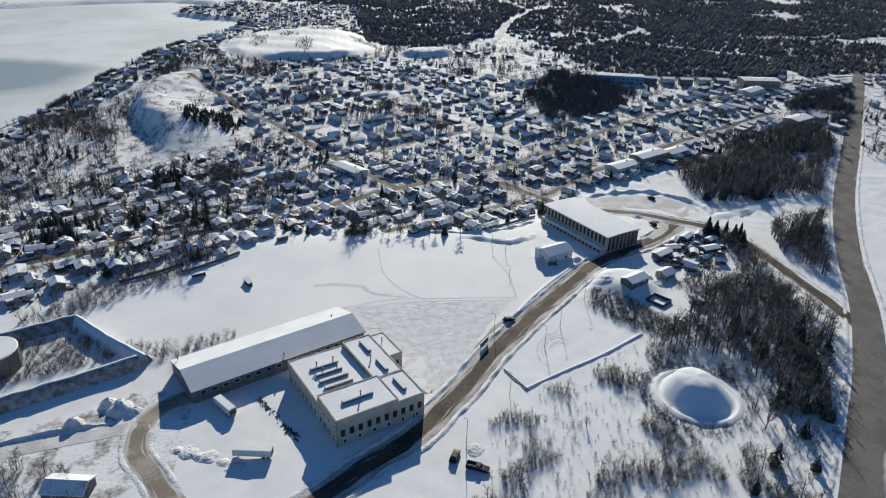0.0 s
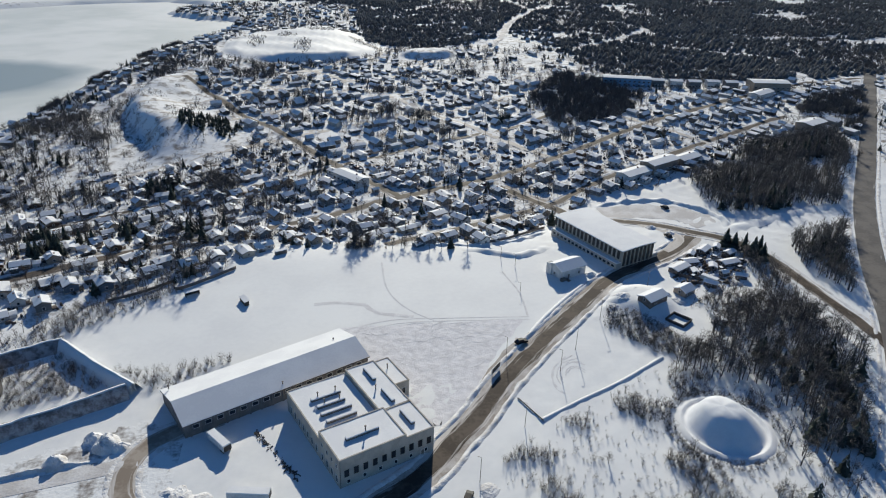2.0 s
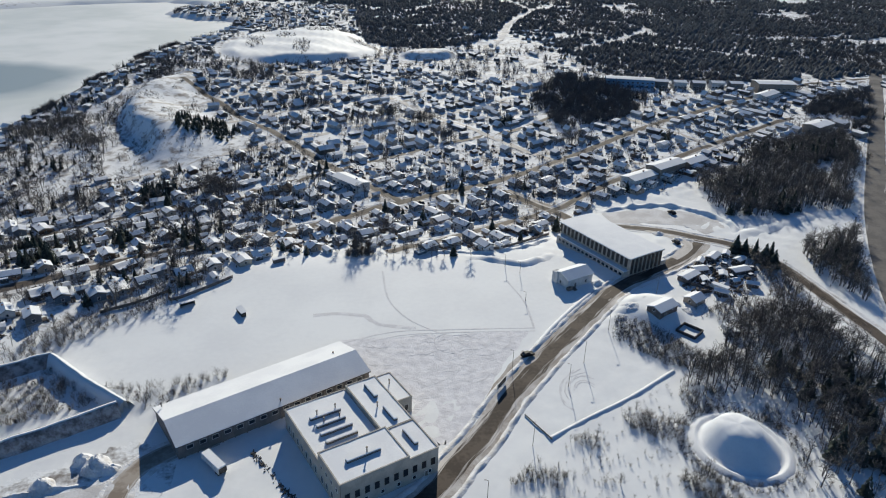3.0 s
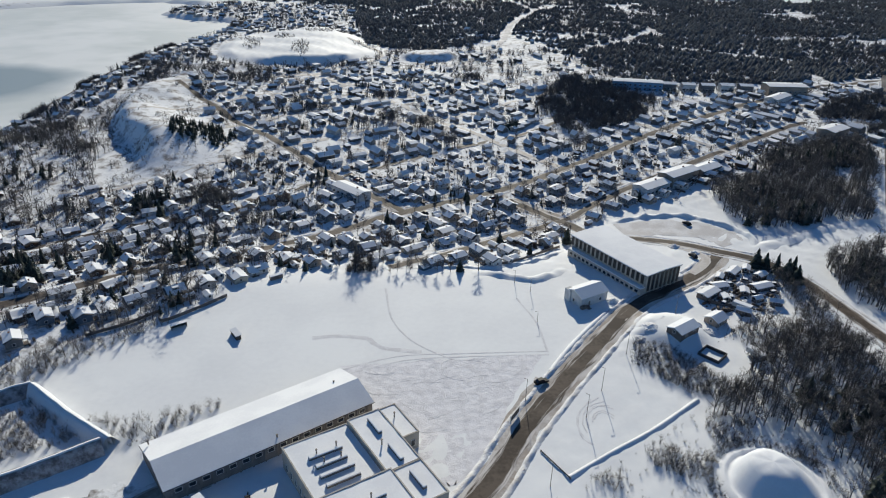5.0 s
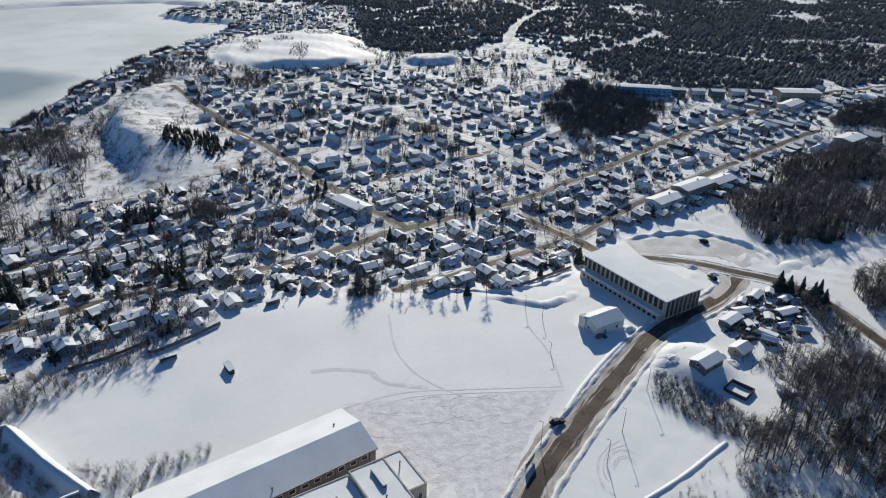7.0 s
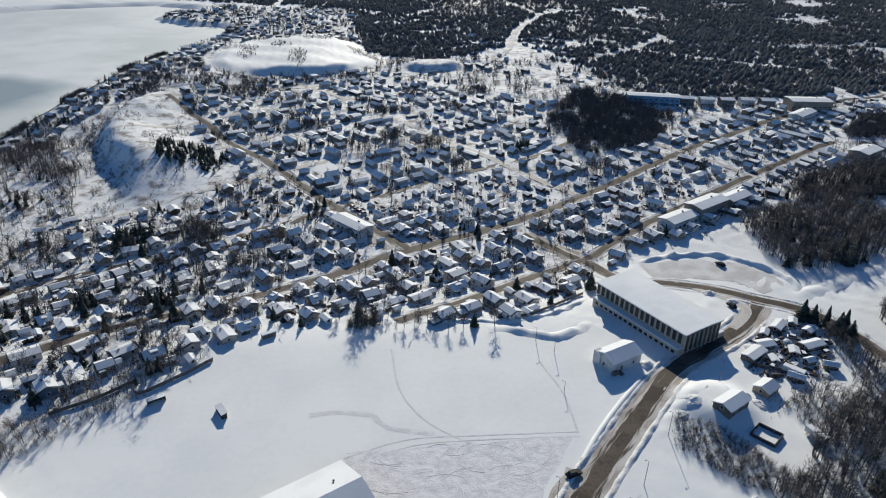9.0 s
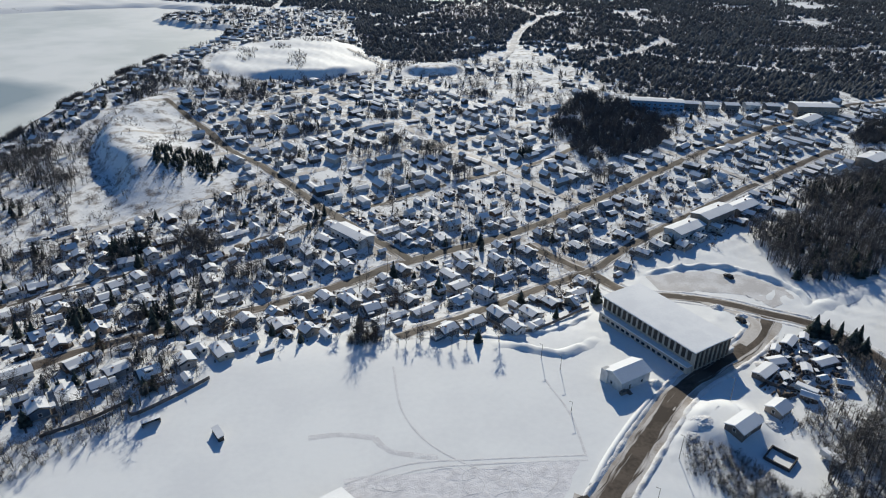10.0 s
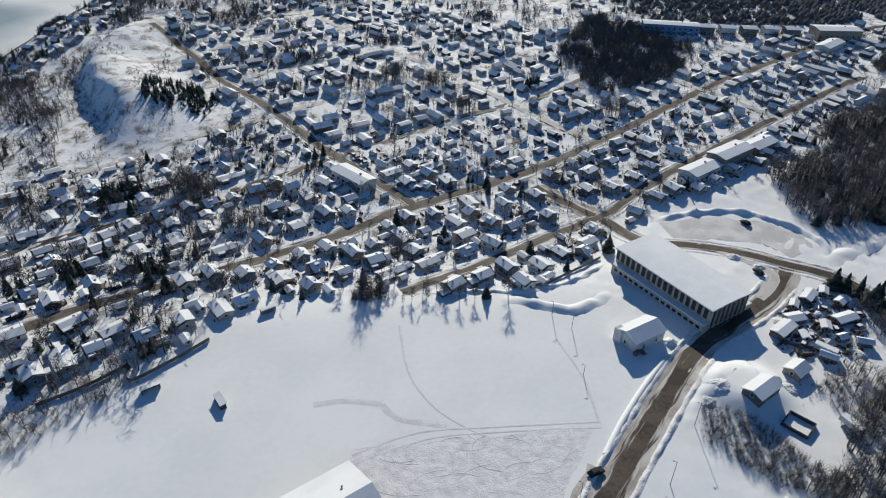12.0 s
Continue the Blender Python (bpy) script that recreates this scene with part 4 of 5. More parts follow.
long_building(362, 572, -6, 32, 15, 8.6, 0.8, BEIGE_SIDING, "broad apartment block with snowy roof", 8, name="apartment_building")
long_building(340, 545, 35, 26, 10, 5.5, 1.2, WHITE_SIDING, "white hall with a snowy roof", 6)
long_building(330, 462, 30, 22, 12, 5.0, 1.0, BEIGE_SIDING, "beige works building with a snowy roof", 5)


def shed(x, y, turn, L, W, h, rise, paint, label, z=None, name="shed"):
    ob = thing(name, label, "shed", pose(x, y, ground_z(x, y) if z is None else z, 0, 0, turn))
    part("wall", house_walls(L, W, h, h + rise - 0.02), paint, ob)
    part("roof_snow", gable(Build(), -L / 2, L / 2, -W / 2, W / 2, h, h + rise, 0.35, 0.32), ROOF_SNOW, ob, "thick snow on the roof")
    part("door", DOOR, None, ob, at=pose(-L * 0.2, -W / 2 - 0.02, 0.0))
    part("window", WIN_SMALL, None, ob, at=pose(L * 0.22, -W / 2 - 0.02, 0.9))
    part("window", WIN_SMALL, None, ob, at=pose(-L / 2 - 0.02, 0, 0.9, 0, 0, -90))
    return ob


club = shed(90.5, 265, 24, 13, 8.5, 4.0, 1.7, WHITE_SIDING, "white clubhouse with snow roof and wooden stairs", name="clubhouse")
part("stairs", Build().box(-4, -5.4, 0, 1.4, 2.4, 0.3).box(-4, -4.9, 0.3, 1.4, 1.6, 0.3).box(-6.0, -4.9, 0, 2.2, 1.2, 1.2).box(-7.0, -5.4, 1.2, 0.1, 0.1, 1.0).box(-5.0, -5.4, 1.2, 0.1, 0.1, 1.0), PLANK, club)
part("annexe", Build().box(-5.9, 3.0, -0.5, 2.6, 3.0, 5.2), WHITE_SIDING, club)
shed(115, 235.5, 29, 10.0, 6.0, 1.9, 1.1, PLANK, "grey wooden barn with thick snow on its roof", name="barn")
shed(132.5, 244.5, 30, 6.4, 5.4, 2.1, 1.2, BEIGE_SIDING, "small pale cottage among yard clutter", name="cottage")
shed(-69.5, 145, -10, 10.5, 6.5, 2.8, 1.4, GREY_SIDING, "grey house with a white snowy roof at the yard road", name="cottage")
for x, y, r, L, W in ((139, 263, 32, 9, 4.5), (146, 268, 8, 6, 4), (158, 279, 40, 7, 3.5), (163, 266, 14, 8, 4), (146, 249, -40, 5, 2.6), (162, 254, -24, 4.5, 2.4), (154, 263, 66, 4, 3), (150, 275, 51, 4, 2.5), (168, 275, 29, 5, 3), (156, 257, 12, 3, 2.2), (144, 259, 80, 3.4, 2.4), (165, 281, 55, 4, 2.6)):
    shed(x, y, r, L, W, 1.9, 0.6, PLANK, "low wooden yard shed buried in snow")

# an open walled enclosure with a snow floor
pen = thing("enclosure", "open rectangular enclosure of dark boards around snow", "enclosure", pose(121, 224.5, ground_z(121, 224.5), 0, 0, -52))
for x, y, a, b_ in ((0, -3.2, 7.4, 0.3), (0, 3.2, 7.4, 0.3), (-3.55, 0, 0.3, 6.1), (3.55, 0, 0.3, 6.1)):
    part("side_wall", Build().box(x, y, -0.6, a, b_, 1.7), DARK_ROOF, pen)

# tank at the basin
tank = thing("storage_tank", "round dark storage tank with a snowy top", "tank", pose(-110.5, 202, 0))
part("shell", Build().tube((0, 0, -0.5), (0, 0, 6.8), 8.2, 8.2, 40), STEEL, tank)
part("snow_top", Build().tube((0, 0, 6.8), (0, 0, 7.05), 8.25, 7.9, 40), ROOF_SNOW, tank)
for k in range(12):
    a = k * math.pi / 6
    part("rib", Build().box(8.25 * math.cos(a), 8.25 * math.sin(a), 0, 0.16, 0.2, 6.8, turn=a), STEEL, tank)

# field shelters, sign board
for x, y, r in ((-37.5, 251.5, 118), (-57.5, 259, 28)):
    s = thing("dugout_shelter", "small dark players' shelter on the snowy field", "shelter", pose(x, y, 0, 0, 0, r) @ Matrix.Scale(0.8, 4))
    part("back_wall", Build().box(0, 1.0, 0, 6.4, 0.15, 1.9), DARK_PANEL, s)
    for q in (-3.15, 3.15):
        part("side_wall", Build().box(q, 0, 0, 0.14, 1.9, 2.0), DARK_PANEL, s)
    part("bench", Build().box(0, 0.55, 0.4, 5.8, 0.4, 0.08).box(-2, 0.55, 0, 0.1, 0.35, 0.4).box(2, 0.55, 0, 0.1, 0.35, 0.4), PLANK, s)
    part("roof_snow", Build().add([(-3.4, -1.3, 2.35), (3.4, -1.3, 2.35), (3.4, 1.3, 1.95), (-3.4, 1.3, 1.95), (-3.4, -1.3, 2.55), (3.4, -1.3, 2.55), (3.4, 1.3, 2.15), (-3.4, 1.3, 2.15)], [(3, 2, 1, 0), (4, 5, 6, 7), (0, 1, 5, 4), (1, 2, 6, 5), (2, 3, 7, 6), (3, 0, 4, 7)]), ROOF_SNOW, s)
sh = thing("dugout_shelter", "low dark shelter at the edge of the field", "shelter", pose(-27, 292, -0.2, 0, 0, 28))
part("back_wall", Build().box(0, 0, 0, 5.0, 1.4, 1.7), PLANK, sh)
part("roof_snow", Build().box(0, 0, 1.7, 5.3, 1.8, 0.2, taper=0.1), ROOF_SNOW, sh)
sign = thing("sign_board", "dark roadside sign board on two steel posts", "sign board", pose(47, 200, 0, 0, 0, 51) @ Matrix.Scale(0.8, 4))
part("panel", Build().box(0, 0, 1.0, 6.6, 0.3, 2.3), DARK_PANEL, sign)
part("frame", Build().box(0, 0, 0.9, 6.9, 0.36, 0.12).box(0, 0, 3.3, 6.9, 0.36, 0.12).box(-3.4, 0, 1.02, 0.12, 0.36, 2.28).box(3.4, 0, 1.02, 0.12, 0.36, 2.28), WHITE_TRIM, sign)
for q in (-2.6, 2.6):
    part("post", Build().box(q, 0.24, -0.3, 0.16, 0.16, 3.6), STEEL, sign)
for q in (-1.6, 0, 1.6):
    part("lettering_bar", Build().box(q, -0.17, 1.9, 1.2, 0.03, 0.35), GREY_PAINT, sign)


# ---- earthworks and snow heaps ----
def dike(points, width, height, label, mat=SNOW):
    line, way = along(points, 2.0)
    side = np.stack([way[:, 1], -way[:, 0]], 1)
    b = Build()
    prof = ((-1.0, -0.3), (-0.62, 0.45), (-0.28, 1.0), (0.2, 1.0), (0.55, 0.5), (1.0, -0.3))
    for i in range(len(line)):
        for o, h in prof:
            x, y = line[i] + side[i] * o * width / 2
            b.v.append((x, y, ground_z(x, y) + h * height * (1 + 0.12 * noise.noise((x * 0.2, y * 0.2, 1)))))
    n = len(prof)
    for i in range(len(line) - 1):
        for k in range(n - 1):
            a = i * n + k
            b.f.append((a, a + 1, a + n + 1, a + n)), b.s.append(0)
    return tagged(part("embankment", b, mat, smooth=True), label, "embankment", kind="structure")


for pts, mat in (([(-150, 152), (-100, 181), (-84, 189.5), (-66, 199.5)], EARTHY), ([(-64, 200), (-79, 213), (-93, 227)], SNOW), ([(-93, 227.5), (-112, 217.5), (-150, 198)], EARTHY)):
    dike(pts, 6.8, 3.6, "steep snow-streaked earth embankment around a basin", mat)
    dike(pts, 2.4, 3.9, "strip of snow along the crest of the embankment")
dike([(56, 175.5), (70, 183), (86, 191), (105, 202.5)], 2.0, 0.5, "low straight ridge of snow across the meadow")
dike([(64, 221), (72, 231), (82, 242), (94, 254)], 2.6, 0.7, "long ridge of cleared snow between field and road")

bank([(22, 298), (34, 296.5), (48, 296), (60, 294), (80, 300), (97, 312)], 0, 0.9, 2.6, SNOW, "rough snowy bank at the edge of the field")
bank([(128, 342), (146, 344), (166, 340), (180, 326), (185, 312), (182, 302)], 0, 1.5, 4.5, SNOW, "rough snowy bank around the cleared lot")
bank([(178, 300), (200, 308), (232, 320), (262, 330)], 0, 1.0, 8.0, SNOW, "broad drifted snow ridge")
bank([(88, 228), (95, 236), (103, 244), (110, 250)], 2, 0.9, 6.0, SNOW, "rough snowy bank beside the road")
mound = Build()
R = 12.2
rings = [(0.01, 5.9), (2, 5.85), (4, 5.65), (5.4, 5.3), (6.4, 4.7), (8, 3.35), (9.6, 1.95), (10.8, 0.85), (11.5, 0.35), (12.2, 0.35), (12.7, 0.75), (13.3, 0.8), (15, -0.1)]
for r, z in rings:
    for k in range(48):
        a = 2 * math.pi * k / 48
        w = 0.25 * noise.noise((r * 0.4 * math.cos(a), r * 0.4 * math.sin(a), 2.0))
        mound.v.append((108.5 + r * math.cos(a) * 0.95, 166.5 + 2.8 * min(1, max(0, (11.5 - r) / 5.5)) + r * math.sin(a), z + w + 0.02))
for i in range(len(rings) - 1):
    for k in range(48):
        mound.f.append((i * 48 + k, (i + 1) * 48 + k, (i + 1) * 48 + (k + 1) % 48, i * 48 + (k + 1) % 48)), mound.s.append(0)
tagged(part("reservoir_mound", mound, ROOF_SNOW, smooth=True), "round snow-covered reservoir mound with a raised rim", "mound")


bank([(50, 290), (58, 289), (67, 284), (74, 282), (82, 285), (90, 291)], 0, 1.3, 6.0, SNOW, "heaped snow bank between field and sports hall")


def heap(x, y, r, h, seed, mat=PLOUGHED):
    """A lumpy heap of cleared snow."""
    b = Build()
    for i in range(9):
        for k in range(22):
            a, q = 2 * math.pi * k / 22, i / 8
            rr = r * q * (1 + 0.3 * noise.noise((math.cos(a) * 1.3 + seed, math.sin(a) * 1.3, 5)))
            px, py = x + rr * math.cos(a), y + rr * math.sin(a)
            z = h * (1 - q**1.6) * (1 + 0.5 * noise.noise((px * 0.45, py * 0.45, seed)) + 0.25 * noise.noise((px * 1.6, py * 1.6, seed)))
            b.v.append((px, py, ground_z(px, py) + z - 0.1))
    for i in range(8):
        for k in range(22):
            b.f.append((i * 22 + k, (i + 1) * 22 + k, (i + 1) * 22 + (k + 1) % 22, i * 22 + (k + 1) % 22)), b.s.append(0)
    return tagged(part("snowdrift", b, mat), "lumpy pile of ploughed snow", "snowdrift", group="snowdrifts")


dice = random.Random(21)
for k, (x, y, r, h) in enumerate(((-66, 177.5, 4.2, 3.0), (-70, 180, 3.0, 2.0), (-77, 171.5, 3.4, 2.4), (-62, 176, 2.6, 1.8), (-46, 158, 2.0, 0.6), (-43, 157, 3.2, 0.8), (-40, 155, 1.8, 0.6), (-37.5, 154.6, 2.9, 0.7), (-33, 152, 2.1, 0.5), (-30, 150, 2.6, 0.4), (36.5, 187, 1.6, 0.4), (39, 190.5, 1.4, 0.4), (99, 236, 3.5, 0.8), (104, 240, 4, 0.9),  (100, 262, 2.5, 1.6), (146, 308, 3.0, 1.2), (148, 262, 2.6, 1.0), (156, 270, 3.0, 1.1), (152, 257, 2.4, 0.9), (161, 262, 2.2, 0.9), (141, 268, 2.6, 1.0), (158, 250, 2.6, 0.9), (128, 238, 3, 1.0), (124, 242, 2.4, 0.9), (152, 300, 2.5, 1.2), (68, 300, 3, 1.2), (35, 150, 3, 0.6))):
    heap(x, y, r, h, k * 3.7)
rubble = Build()
for k in range(130):
    x = dice.uniform(-26.5, -13.5)
    y = 178 - (x + 26) * 1.55 + dice.gauss(0, 0.8)
    rubble.box(x, y, -0.1, dice.uniform(0.3, 1.1), dice.uniform(0.2, 0.5), dice.uniform(0.15, 0.5), turn=dice.uniform(0, 3), taper=0.1)
tagged(part("rubble_pile", rubble, DARK_ROOF), "long low pile of dark rubble in the snowy yard", "rubble", kind="stuff")


# ---- vegetation ----
def spike(b, a, tip, w, slot=0):
    """A thin three-sided twig."""
    a, tip = Vector(a), Vector(tip)
    d = (tip - a).normalized()
    s = d.cross(Vector((0.3, 0.5, 0.81))).normalized() * w
    t = d.cross(s)
    b.add([a + s, a - s * 0.5 + t * 0.87, a - s * 0.5 - t * 0.87, tip], [(0, 1, 3), (1, 2, 3), (2, 0, 3)], slot)


def splinter(b, a, tip, w):
    """The thinnest twig: one sliver."""
    a, tip = Vector(a), Vector(tip)
    s = (tip - a).cross(Vector((0.4, 0.6, 0.3))).normalized() * w
    b.add([a + s, a - s, tip], [(0, 1, 2)])


def bare_tree(seed, height, spread, limbs=9, twigs=7, w=0.05):
    """A trunk with its limbs, and a crown of twigs."""
    r = random.Random(seed)
    trunk, crown = Build(), Build()
    fork = height * r.uniform(0.18, 0.3)
    lean = Vector((r.uniform(-0.08, 0.08), r.uniform(-0.08, 0.08), 1)) * height
    trunk.tube((0, 0, -0.3), lean * 0.3, height * 0.022, height * 0.017, 5)
    trunk.tube(lean * 0.3, lean * 0.85, height * 0.017, 0.03, 5)
    for k in range(limbs):
        h = r.uniform(0.2, 0.8)
        a, out = r.uniform(0, 6.28), spread * r.uniform(0.45, 1.0) * (1.1 - 0.55 * h)
        base = lean * h
        tip = base + Vector((math.cos(a) * out, math.sin(a) * out, height * r.uniform(0.12, 0.32)))
        trunk.tube(base, tip, height * 0.009, 0.02, 3, caps=False)
        for j in range(twigs):
            p = base.lerp(tip, r.uniform(0.3, 1.0))
            q = p + Vector((r.gauss(0, 0.16), r.gauss(0, 0.16), r.uniform(0.05, 0.24))) * height * 0.9
            spike(crown, p, q, w)
            for _ in range(2):
                p2 = p.lerp(q, r.uniform(0.3, 0.8))
                splinter(crown, p2, p2 + Vector((r.gauss(0, 0.09), r.gauss(0, 0.09), r.uniform(0.0, 0.12))) * height, w * 0.7)
    return trunk, crown


def conifer(seed, height, spread, tiers=9, arms=9):
    """A trunk, and a crown of drooping boughs in uneven tiers."""
    r = random.Random(seed)
    trunk, crown = Build(), Build()
    trunk.tube((0, 0, -0.3), (0, 0, height * 0.9), height * 0.022, 0.03, 6)
    for t in range(tiers):
        f = t / tiers
        z, out = height * (0.10 + 0.86 * f), spread * (1 - f) ** 0.85 + 0.12
        n = max(4, int(arms * (1 - 0.5 * f)))
        turn = r.uniform(0, 6.28)
        for k in range(n):
            a = turn + 6.283 * k / n + r.uniform(-0.25, 0.25)
            o = out * r.uniform(0.72, 1.15)
            c, s = math.cos(a), math.sin(a)
            wide = o * 0.42 + 0.1
            top = (0, 0, z + height * 0.13)
            mid = (c * o * 0.6, s * o * 0.6, z + height * 0.05)
            l = (c * o * 0.8 - s * wide, s * o * 0.8 + c * wide, z - height * 0.02 * r.random())
            q = (c * o * 0.8 + s * wide, s * o * 0.8 - c * wide, z - height * 0.02 * r.random())
            tip = (c * o * 1.1, s * o * 1.1, z - height * 0.03)
            crown.add([top, l, mid, q, tip], [(0, 1, 2), (0, 2, 3), (2, 1, 4), (2, 4, 3)])
    crown.add([(0, 0, height), (0.12, 0, height * 0.86), (-0.06, 0.1, height * 0.86), (-0.06, -0.1, height * 0.86)], [(0, 1, 2), (0, 2, 3), (0, 3, 1)])
    return trunk, crown


tree_models = {}


def tree(kind, variant, x, y, scale=1.0, turn=0.0):
    """A tree as a thing of its own: trunk and crown."""
    m = Matrix.Translation((x, y, ground_z(x, y))) @ Matrix.Rotation(turn, 4, "Z")
    key = (kind, variant)
    if key not in tree_models:
        if kind == "conifer":
            h, s = ((9.0, 1.9), (7.5, 2.4), (11.0, 2.2))[variant]
            trunk, crown = conifer(variant + 5, h, s)
            ob = thing("conifer_tree", "dark green conifer standing in snow", "tree", group="conifers of the town")
            part("trunk", trunk, BARK, ob)
            part("crown", crown, CONIFER, ob, "dark drooping boughs")
        else:
            h, s = ((8.5, 3.4), (7.0, 3.0), (10.0, 4.2), (6.0, 2.6))[variant]
            trunk, crown = bare_tree(variant + 31, h, s, 12, 8)
            ob = thing("bare_tree", "leafless grey-brown tree standing in snow", "tree", group="bare trees of the town")
            part("trunk", trunk, BARK, ob)
            part("crown", crown, RUST_TWIG if variant == 1 else TWIG, ob, "bare twigs")
        ob.matrix_basis = m
        tree_models[key] = ob
        ob.scale = (scale,) * 3
        return ob
    ob = copy_thing(tree_models[key], m)
    ob.scale = (scale,) * 3
    return ob


def scatter(name, label, category, templates, spots, mats):
    """Many small growths joined into one mesh. spots: x, y, scale, turn, which template."""
    vs, fs, off = [], [], 0
    packed = []
    for b in templates:
        tri = []
        for f in b.f:
            tri += [(f[0], f[k], f[k + 1]) for k in range(1, len(f) - 1)]
        packed.append((np.array(b.v), np.array(tri)))
    for x, y, s, a, k in spots:
        v, f = packed[k % len(packed)]
        c, n = math.cos(a) * s, math.sin(a) * s
        out = np.empty_like(v)
        out[:, 0], out[:, 1], out[:, 2] = v[:, 0] * c - v[:, 1] * n + x, v[:, 0] * n + v[:, 1] * c + y, v[:, 2] * s + ground_z(x, y)
        vs.append(out), fs.append(f + off)
        off += len(v)
    v, f = np.concatenate(vs), np.concatenate(fs)
    me = bpy.data.meshes.new(name)
    me.vertices.add(len(v)), me.loops.add(3 * len(f)), me.polygons.add(len(f))
    me.vertices.foreach_set("co", v.astype(np.float32).ravel())
    me.loops.foreach_set("vertex_index", f.astype(np.int32).ravel())
    me.polygons.foreach_set("loop_start", np.arange(0, 3 * len(f), 3, dtype=np.int32))
    me.materials.append(mats)
    me.update(calc_edges=True)
    return tagged(new(name, me), label, category, kind="stuff")


def merged(pair):
    b = Build()
    for q in pair:
        b.add(q.v, q.f)
    return b


def shrub(seed, height, stems=10, w=0.03):
    r, b = random.Random(seed), Build()
    for k in range(stems):
        a, o = r.uniform(0, 6.28), r.uniform(0.05, 0.5) * height
        p = Vector((math.cos(a) * o * 0.3, math.sin(a) * o * 0.3, -0.1))
        q = Vector((math.cos(a) * o, math.sin(a) * o, height * r.uniform(0.55, 1.0)))
        spike(b, p, q, w)
        for _ in range(3):
            m = p.lerp(q, r.uniform(0.3, 0.8))
            splinter(b, m, m + Vector((r.gauss(0, 0.16), r.gauss(0, 0.16), r.uniform(0.08, 0.3))) * height, w * 0.7)
    return b


WOOD_TREES = [merged(bare_tree(60 + k, 6.0 + k, 2.4 + 0.3 * k, 7, 4, 0.055)) for k in range(4)]
WOOD_CONIFERS = [merged(conifer(80 + k, 6.5 + k, 1.7 + 0.2 * k, 6, 7)) for k in range(3)]
SHRUBS = [shrub(90 + k, 1.7 + 0.5 * k) for k in range(4)]
GARDEN_SHRUBS = [shrub(190 + k, 1.7 + 0.5 * k, 7, 0.05) for k in range(4)]
GARDEN_TREES = [merged(bare_tree(70 + k, 7.0 + k, 2.8, 6, 3, 0.09)) for k in range(3)]


def far_fir(seed, height, spread):
    """A small fir of two uneven skirts."""
    r, b = random.Random(seed), Build()
    for z, o, t in ((0.05, 1.0, 0.72), (0.4, 0.68, 1.0)):
        ring = [(math.cos(a) * spread * o * r.uniform(0.7, 1.2), math.sin(a) * spread * o * r.uniform(0.7, 1.2), height * z) for a in np.arange(6) * 1.047]
        b.add(ring + [(0, 0, height * t)], [(i, (i + 1) % 6, 6) for i in range(6)])
    return b


def far_bare(seed, height):
    r, b = random.Random(seed), Build()
    for k in range(8):
        q = Vector((r.gauss(0, 0.28), r.gauss(0, 0.28), r.uniform(0.6, 1.0))) * height
        splinter(b, (q.x * 0.2, q.y * 0.2, 0), q, 0.15)
        splinter(b, q * 0.5, q * 0.5 + Vector((r.gauss(0, 0.25), r.gauss(0, 0.25), 0.3)) * height, 0.11)
    return b


FAR_CONIFERS = [far_fir(40 + k, 3.2 + 0.8 * k, 2.9) for k in range(4)]
FAR_BARES = [far_bare(140 + k, 5.0 + 0.6 * k) for k in range(5)]
dice = random.Random(77)


def fill(poly, each, low=0.7, high=1.3, edge=0.0, clumps=None):
    """Random spots in a polygon, one for each so many square metres."""
    p = np.array(poly, float)
    (x0, y0), (x1, y1) = p.min(0), p.max(0)
    out = []
    for _ in range(int((x1 - x0) * (y1 - y0) / each)):
        x, y = dice.uniform(x0, x1), dice.uniform(y0, y1)
        if inside(poly, x, y) and (clumps is None or noise.noise((x * clumps[0], y * clumps[0], 9.0)) > clumps[1]):
            out.append((x, y, dice.uniform(low, high), dice.uniform(0, 6.28), dice.randrange(12)))
    return out


def clear(spots, room=5.5):
    return [s for s in spots if all(far_from(r, s[0], s[1]) > room for r in STREETS[:6]) and math.hypot(s[0] - 108.5, s[1] - 166.5) > 15.5 and all(math.hypot(s[0] - q[0], s[1] - q[1]) > 5 for q in KNOWN)]


for poly, each, label in ((WOOD_EAST, 5.4, "dense dark leafless thicket beside the meadow"), (WOOD_SOUTH, 26, "thin leafless scrub wood beside the highway"), (WOOD_GYM, 4.8, "dense leafless wood behind the sports hall"), (WOOD_ROAD, 4.2, "leafless thicket between two roads")):
    scatter("thicket", label, "thicket", WOOD_TREES, clear(fill(poly, each, 0.6, 1.25, clumps=(0.045, -0.28)), 11), TWIG)
    scatter("conifer_thicket", "scattered dark conifers in the thicket", "conifers", WOOD_CONIFERS, clear(fill(poly, max(26, each * 5), 0.7, 1.2, clumps=(0.03, 0.12)), 11), CONIFER)
    scatter("brushwood", "dark undergrowth of the leafless wood", "brush", SHRUBS, clear(fill(poly, min(9, each * 1.6), 0.6, 1.2, clumps=(0.06, -0.1))), TWIG)
scatter("conifer_thicket", "row of dark conifers along the thicket", "conifers", WOOD_CONIFERS, [(154 - 11 * q + dice.gauss(0, 1.6), 181 - 31 * q + dice.gauss(0, 1.6), dice.uniform(0.7, 1.15), 5 * q, int(q * 90)) for q in np.linspace(0, 1, 12)], CONIFER)
scatter("thicket", "leafless dark wood at the edge of the town", "thicket", FAR_BARES, fill(WOOD_BLOCK, 4.6, 0.8, 1.4, clumps=(0.05, -0.34)), TWIG)
